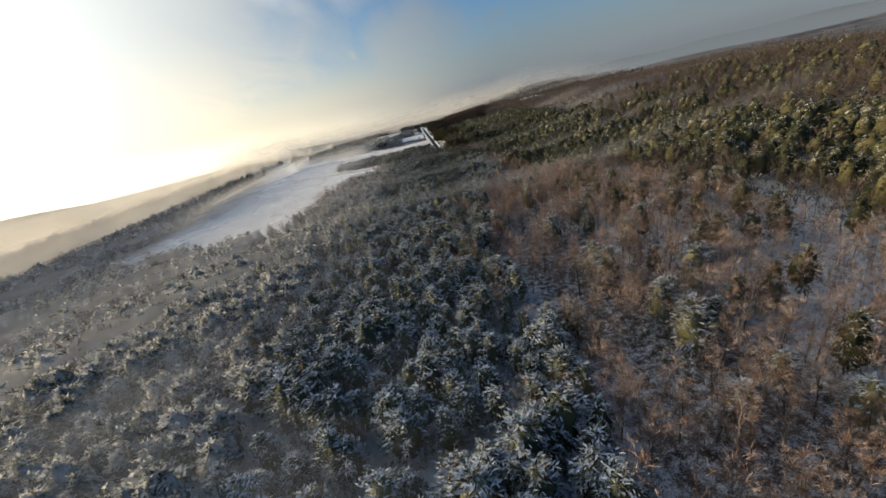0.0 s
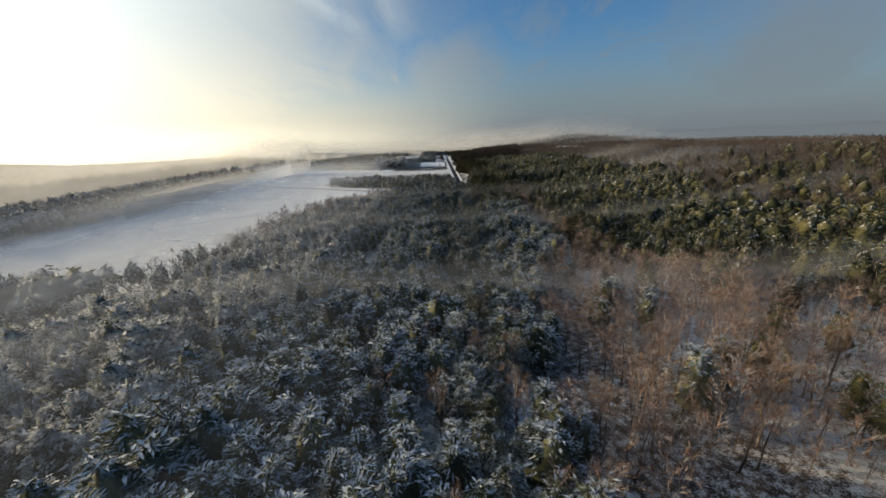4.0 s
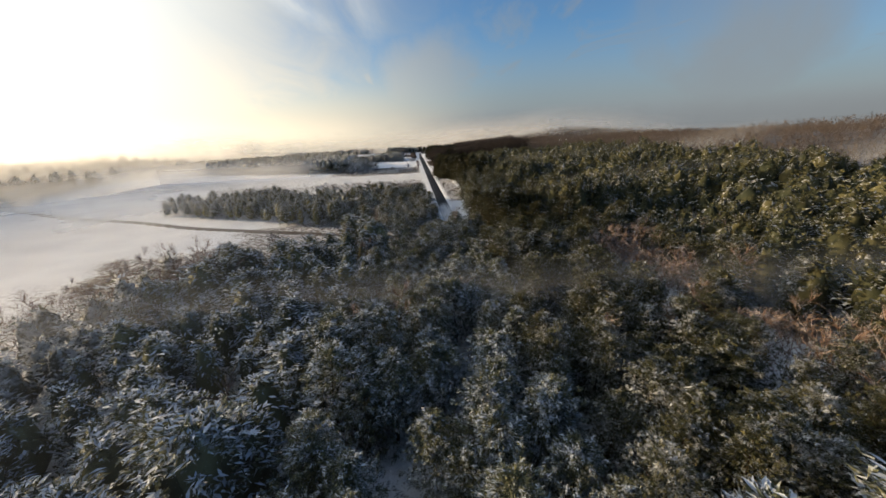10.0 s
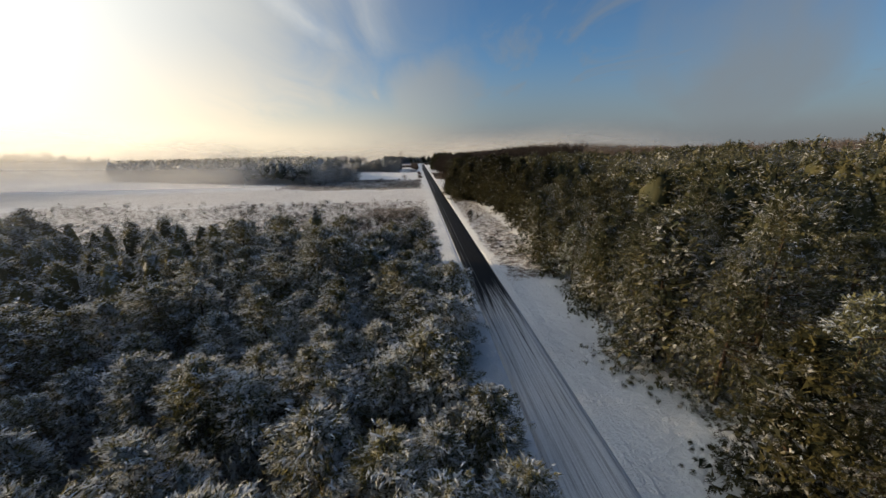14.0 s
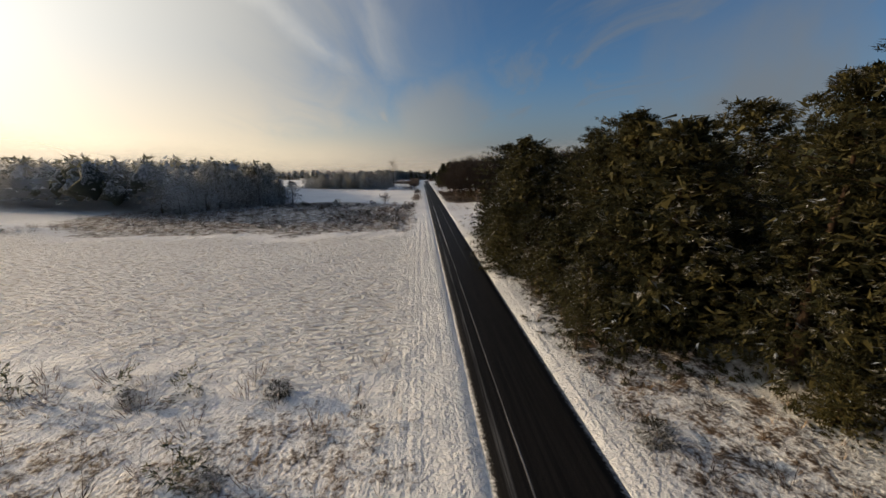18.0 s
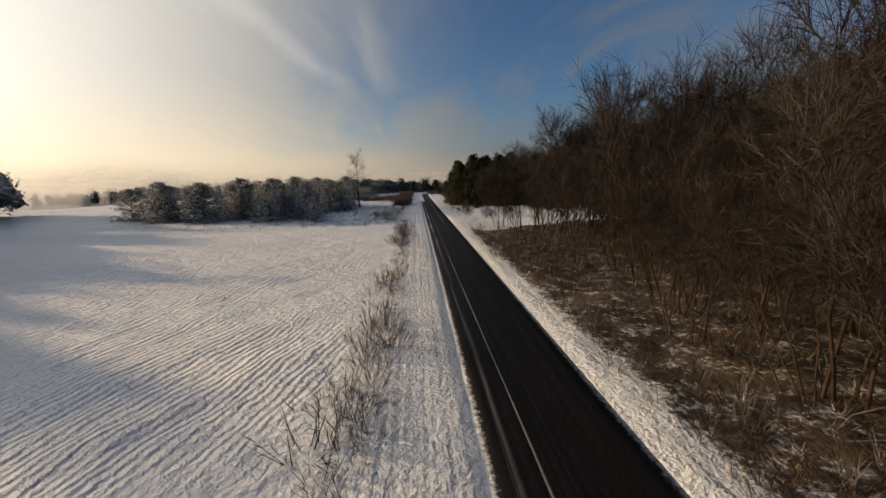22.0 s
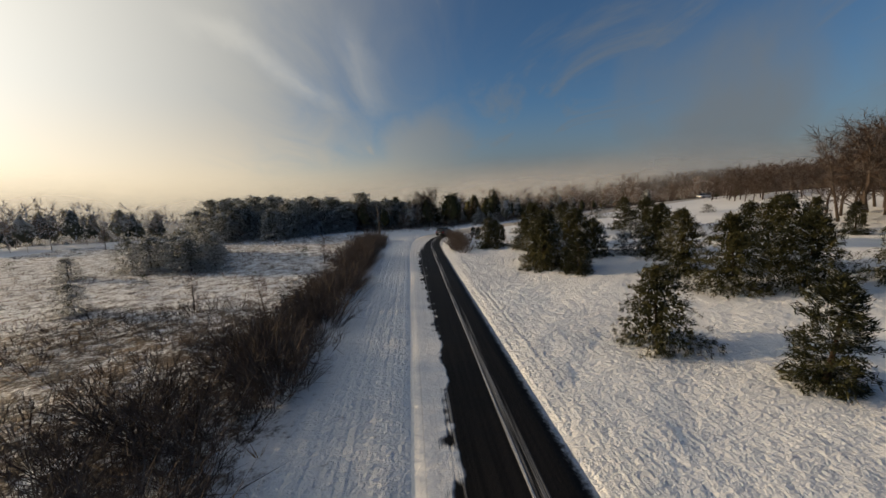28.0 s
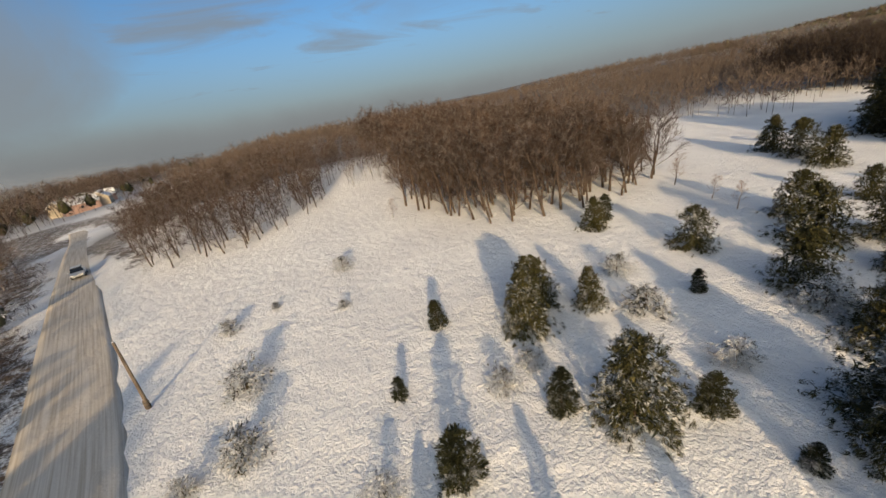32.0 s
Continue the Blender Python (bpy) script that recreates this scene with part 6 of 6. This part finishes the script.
# ---- far houses below the hill ----
def house(x, y, w, d, h, rz, wall):
    root = tagged(new("house"), "far village house with a snow-covered gable roof", "house", "village houses in the valley")
    part("wall", block_bm((w, d, h), (0, 0, h / 2 - 0.3), 0.05), wall, root)
    bm = bmesh.new()
    e = 0.5
    low, top = h - 0.45, h + w * 0.32
    ring = lambda yy: [(-w / 2 - e, yy, low), (0, yy, top), (w / 2 + e, yy, low), (w / 2 + e, yy, low + 0.25), (0, yy, top + 0.3), (-w / 2 - e, yy, low + 0.25)]
    bm.free()
    roof = part("roof", loft_bm([ring(-d / 2 - e), ring(d / 2 + e)]), ROOF_SNOW, root, "gable roof under snow")
    part("gable", loft_bm([[(-w / 2, yy, h - 0.35), (w / 2, yy, h - 0.35), (0, yy, h + w * 0.30)] for yy in (-d / 2 + 0.05, d / 2 - 0.05)]), wall, root)
    part("chimney", block_bm((0.6, 0.6, 1.5), (w * 0.2, d * 0.2, top + 0.1), 0.02), PLASTER_ROSE, roof)
    for side in (-1, 1):
        for k in range(3):
            window = part("window", block_bm((0.06, 1.1, 1.2), (side * (w / 2 + 0.01), -d / 3 + k * d / 3, h * 0.55), 0.01), WINDOW, root)
            part("sill", block_bm((0.16, 1.3, 0.07), (side * (w / 2 + 0.06), -d / 3 + k * d / 3, h * 0.55 - 0.65), 0.01), PLASTER, window)
    part("door", block_bm((1.0, 0.08, 2.0), (0, -d / 2 - 0.02, 0.9), 0.02), POLE_WOOD, root)
    root.matrix_basis = pose(x, y, float(base_z(x, y)), 0, 0, rz)


for i, (x, y, w, d, rz) in enumerate(((252, 503, 8, 14, 30), (262, 497, 8, 13, 100), (268, 514, 9, 15, 70), (280, 503, 8, 13, 20), (300, 522, 8, 12, 50), (119, 674, 8, 11, 15), (141, 677, 8, 10, 80), (140, 643, 8, 11, 40), (178, 640, 9, 12, 120), (54, 800, 9, 12, 10), (66, 840, 9, 14, 60), (40, 850, 9, 13, 130), (88, 812, 9, 12, 20))):
    house(x, y, w, d, 4.6, rz, PLASTER if i % 3 else PLASTER_ROSE)

# a bare limestone crag above the trees
bm = bmesh.new()
bmesh.ops.create_icosphere(bm, subdivisions=4, radius=1)
for v in bm.verts:
    k = 1 + 0.28 * noise.noise(v.co * 1.7) + 0.12 * noise.noise(v.co * 5.0)
    v.co = Vector((v.co.x * 8.0 * k, v.co.y * 4.5 * k, max(-0.4, v.co.z) * 7.0 * k * (0.9 if v.co.z > 0.6 else 1)))
crag = part("crag", bm, LIMESTONE, None)
tagged(crag, "ochre limestone crag rising out of a bare wood", "rock")
crag.matrix_basis = pose(98, 512, float(base_z(98, 512)) + 2.5, 0, 0, 30)


# ---- mist and distance haze, drawn as translucent sheets ----
def haze_sheet_material(name, amount, foot=0.3, tint=(0.9, 0.9, 0.9, 1)):
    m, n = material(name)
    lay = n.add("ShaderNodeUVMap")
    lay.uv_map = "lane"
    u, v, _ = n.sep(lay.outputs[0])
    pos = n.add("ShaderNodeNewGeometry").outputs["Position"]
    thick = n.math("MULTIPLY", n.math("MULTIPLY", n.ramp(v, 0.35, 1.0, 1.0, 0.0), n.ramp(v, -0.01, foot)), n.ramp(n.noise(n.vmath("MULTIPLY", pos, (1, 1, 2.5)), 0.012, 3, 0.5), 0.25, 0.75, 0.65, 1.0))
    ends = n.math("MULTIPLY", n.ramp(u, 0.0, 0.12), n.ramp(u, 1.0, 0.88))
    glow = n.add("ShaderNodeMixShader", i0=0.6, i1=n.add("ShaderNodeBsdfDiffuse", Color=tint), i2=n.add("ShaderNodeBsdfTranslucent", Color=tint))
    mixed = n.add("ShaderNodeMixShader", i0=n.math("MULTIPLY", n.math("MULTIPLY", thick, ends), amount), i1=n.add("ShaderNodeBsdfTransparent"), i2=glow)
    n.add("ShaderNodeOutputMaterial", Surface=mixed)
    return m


MIST = haze_sheet_material("mist_haze_sheet", 0.5, 0.06, (0.92, 0.91, 0.89, 1))
HAZE = haze_sheet_material("valley_haze", 0.34)
DENSE = haze_sheet_material("valley_fog", 0.48, 0.06, (0.76, 0.76, 0.75, 1))
THIN = haze_sheet_material("woodland_haze", 0.22, 0.05, (0.9, 0.91, 0.93, 1))


def haze_sheet(x0, y0, x1, y1, height, bow, mat=MIST):
    """An upright sheet standing in for mist and distance haze, bowed along its length."""
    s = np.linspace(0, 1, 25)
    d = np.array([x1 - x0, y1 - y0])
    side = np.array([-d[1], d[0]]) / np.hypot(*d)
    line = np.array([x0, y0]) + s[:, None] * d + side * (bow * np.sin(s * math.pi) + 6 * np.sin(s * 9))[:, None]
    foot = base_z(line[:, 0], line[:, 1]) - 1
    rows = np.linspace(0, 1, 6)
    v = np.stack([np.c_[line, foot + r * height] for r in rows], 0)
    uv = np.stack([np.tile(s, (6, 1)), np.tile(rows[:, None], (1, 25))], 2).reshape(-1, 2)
    ob = link_mesh("haze_sheet", v, grid_faces(25, 6), mat, uv=uv)
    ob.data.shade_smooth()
    return tagged(ob, "upright translucent sheet standing in for mist and distance haze", "mist", kind="stuff")


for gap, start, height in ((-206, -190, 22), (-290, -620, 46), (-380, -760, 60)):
    haze_sheet(gap, start, gap - 40, 640 - gap, height, -25)
# faint sheets across the woods, so that painted distance haze builds up
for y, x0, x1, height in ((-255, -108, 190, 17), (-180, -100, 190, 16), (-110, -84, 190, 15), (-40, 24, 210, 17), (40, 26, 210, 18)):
    haze_sheet(x0, y, x1, y + 12, height, 4, THIN)


def level_haze_sheet(x0, x1, y0, y1, z):
    """Level sheet standing in for haze over the western wood, fading at its borders."""
    m, n = material("haze_veil_sheet")
    lay = n.add("ShaderNodeUVMap")
    lay.uv_map = "lane"
    u, v, _ = n.sep(lay.outputs[0])
    pos = n.add("ShaderNodeNewGeometry").outputs["Position"]
    thick = n.math("MULTIPLY", n.math("MULTIPLY", n.ramp(u, 1.0, 0.68), n.ramp(v, 1.0, 0.8)), n.ramp(n.noise(pos, 0.022, 4, 0.55), 0.25, 0.75, 0.3, 1.0))
    glow = n.add("ShaderNodeMixShader", i0=0.5, i1=n.add("ShaderNodeBsdfDiffuse", Color=(0.9, 0.9, 0.9, 1)), i2=n.add("ShaderNodeBsdfTranslucent", Color=(0.9, 0.9, 0.9, 1)))
    mixed = n.add("ShaderNodeMixShader", i0=n.math("MULTIPLY", thick, 0.4), i1=n.add("ShaderNodeBsdfTransparent"), i2=glow)
    n.add("ShaderNodeOutputMaterial", Surface=mixed)
    gu, gv = np.meshgrid(np.linspace(0, 1, 24), np.linspace(0, 1, 40))
    vx, vy = x0 + (x1 - x0) * gu, y0 + (y1 - y0) * gv
    vz = base_z(vx, vy) * 0.8 + z + 0.5 * wave(vx, vy, 0.04)
    ob = link_mesh("level_haze_sheet", np.stack([vx, vy, vz], 2), grid_faces(24, 40), m, uv=np.stack([gu, gv], 2).reshape(-1, 2))
    ob.data.shade_smooth()
    return tagged(ob, "level translucent sheet standing in for haze over wood and field", "mist", kind="stuff")


level_haze_sheet(-330, -14, -520, 95, 10.5)
haze_sheet(-300, 205, -34, 146, 18, 6, HAZE)
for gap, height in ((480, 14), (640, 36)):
    haze_sheet(-620, gap + 60, -20 if gap < 600 else 60, gap, height, 30, HAZE)
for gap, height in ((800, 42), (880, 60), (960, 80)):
    haze_sheet(-640, gap - 140, 420, gap, height, 30, DENSE)
haze_sheet(-330, 150, -72, 143, 17, 5, MIST)
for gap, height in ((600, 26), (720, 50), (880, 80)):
    haze_sheet(20, gap, 640, gap - 60, height, 24, HAZE)


# ---- glowing fog backdrop on the horizon ----
def fog_backdrop(radius, cx, cy, low, clear, top):
    """A far ring of glowing fog, painted brighter towards the sun, that closes the view at ground level and thins out
    upwards.
    """
    m, n = material("horizon_fog_glow")
    pos = n.add("ShaderNodeNewGeometry").outputs["Position"]
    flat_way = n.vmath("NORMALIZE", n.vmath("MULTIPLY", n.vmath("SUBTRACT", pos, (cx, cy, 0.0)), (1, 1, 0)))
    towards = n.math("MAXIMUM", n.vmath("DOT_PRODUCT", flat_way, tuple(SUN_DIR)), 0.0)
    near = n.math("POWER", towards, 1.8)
    # sunlit and dull sides of the fog are put into its emission
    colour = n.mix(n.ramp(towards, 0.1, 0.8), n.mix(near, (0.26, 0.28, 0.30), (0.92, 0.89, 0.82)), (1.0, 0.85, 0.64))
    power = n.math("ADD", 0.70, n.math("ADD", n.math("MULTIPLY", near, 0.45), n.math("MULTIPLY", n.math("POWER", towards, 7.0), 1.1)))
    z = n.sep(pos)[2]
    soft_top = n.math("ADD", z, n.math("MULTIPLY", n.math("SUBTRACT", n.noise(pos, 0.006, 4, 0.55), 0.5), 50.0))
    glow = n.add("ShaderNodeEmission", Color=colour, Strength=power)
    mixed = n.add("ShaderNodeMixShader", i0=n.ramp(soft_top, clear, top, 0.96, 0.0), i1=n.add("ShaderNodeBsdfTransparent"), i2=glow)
    n.add("ShaderNodeOutputMaterial", Surface=mixed)
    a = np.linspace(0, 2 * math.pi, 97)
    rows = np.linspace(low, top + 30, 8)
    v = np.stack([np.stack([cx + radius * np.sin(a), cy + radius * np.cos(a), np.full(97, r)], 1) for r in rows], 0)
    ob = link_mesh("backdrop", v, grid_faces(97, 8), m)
    ob.data.shade_smooth()
    return tagged(ob, "glowing backdrop ring painted as sunlit fog on the horizon", "fog", kind="structure")


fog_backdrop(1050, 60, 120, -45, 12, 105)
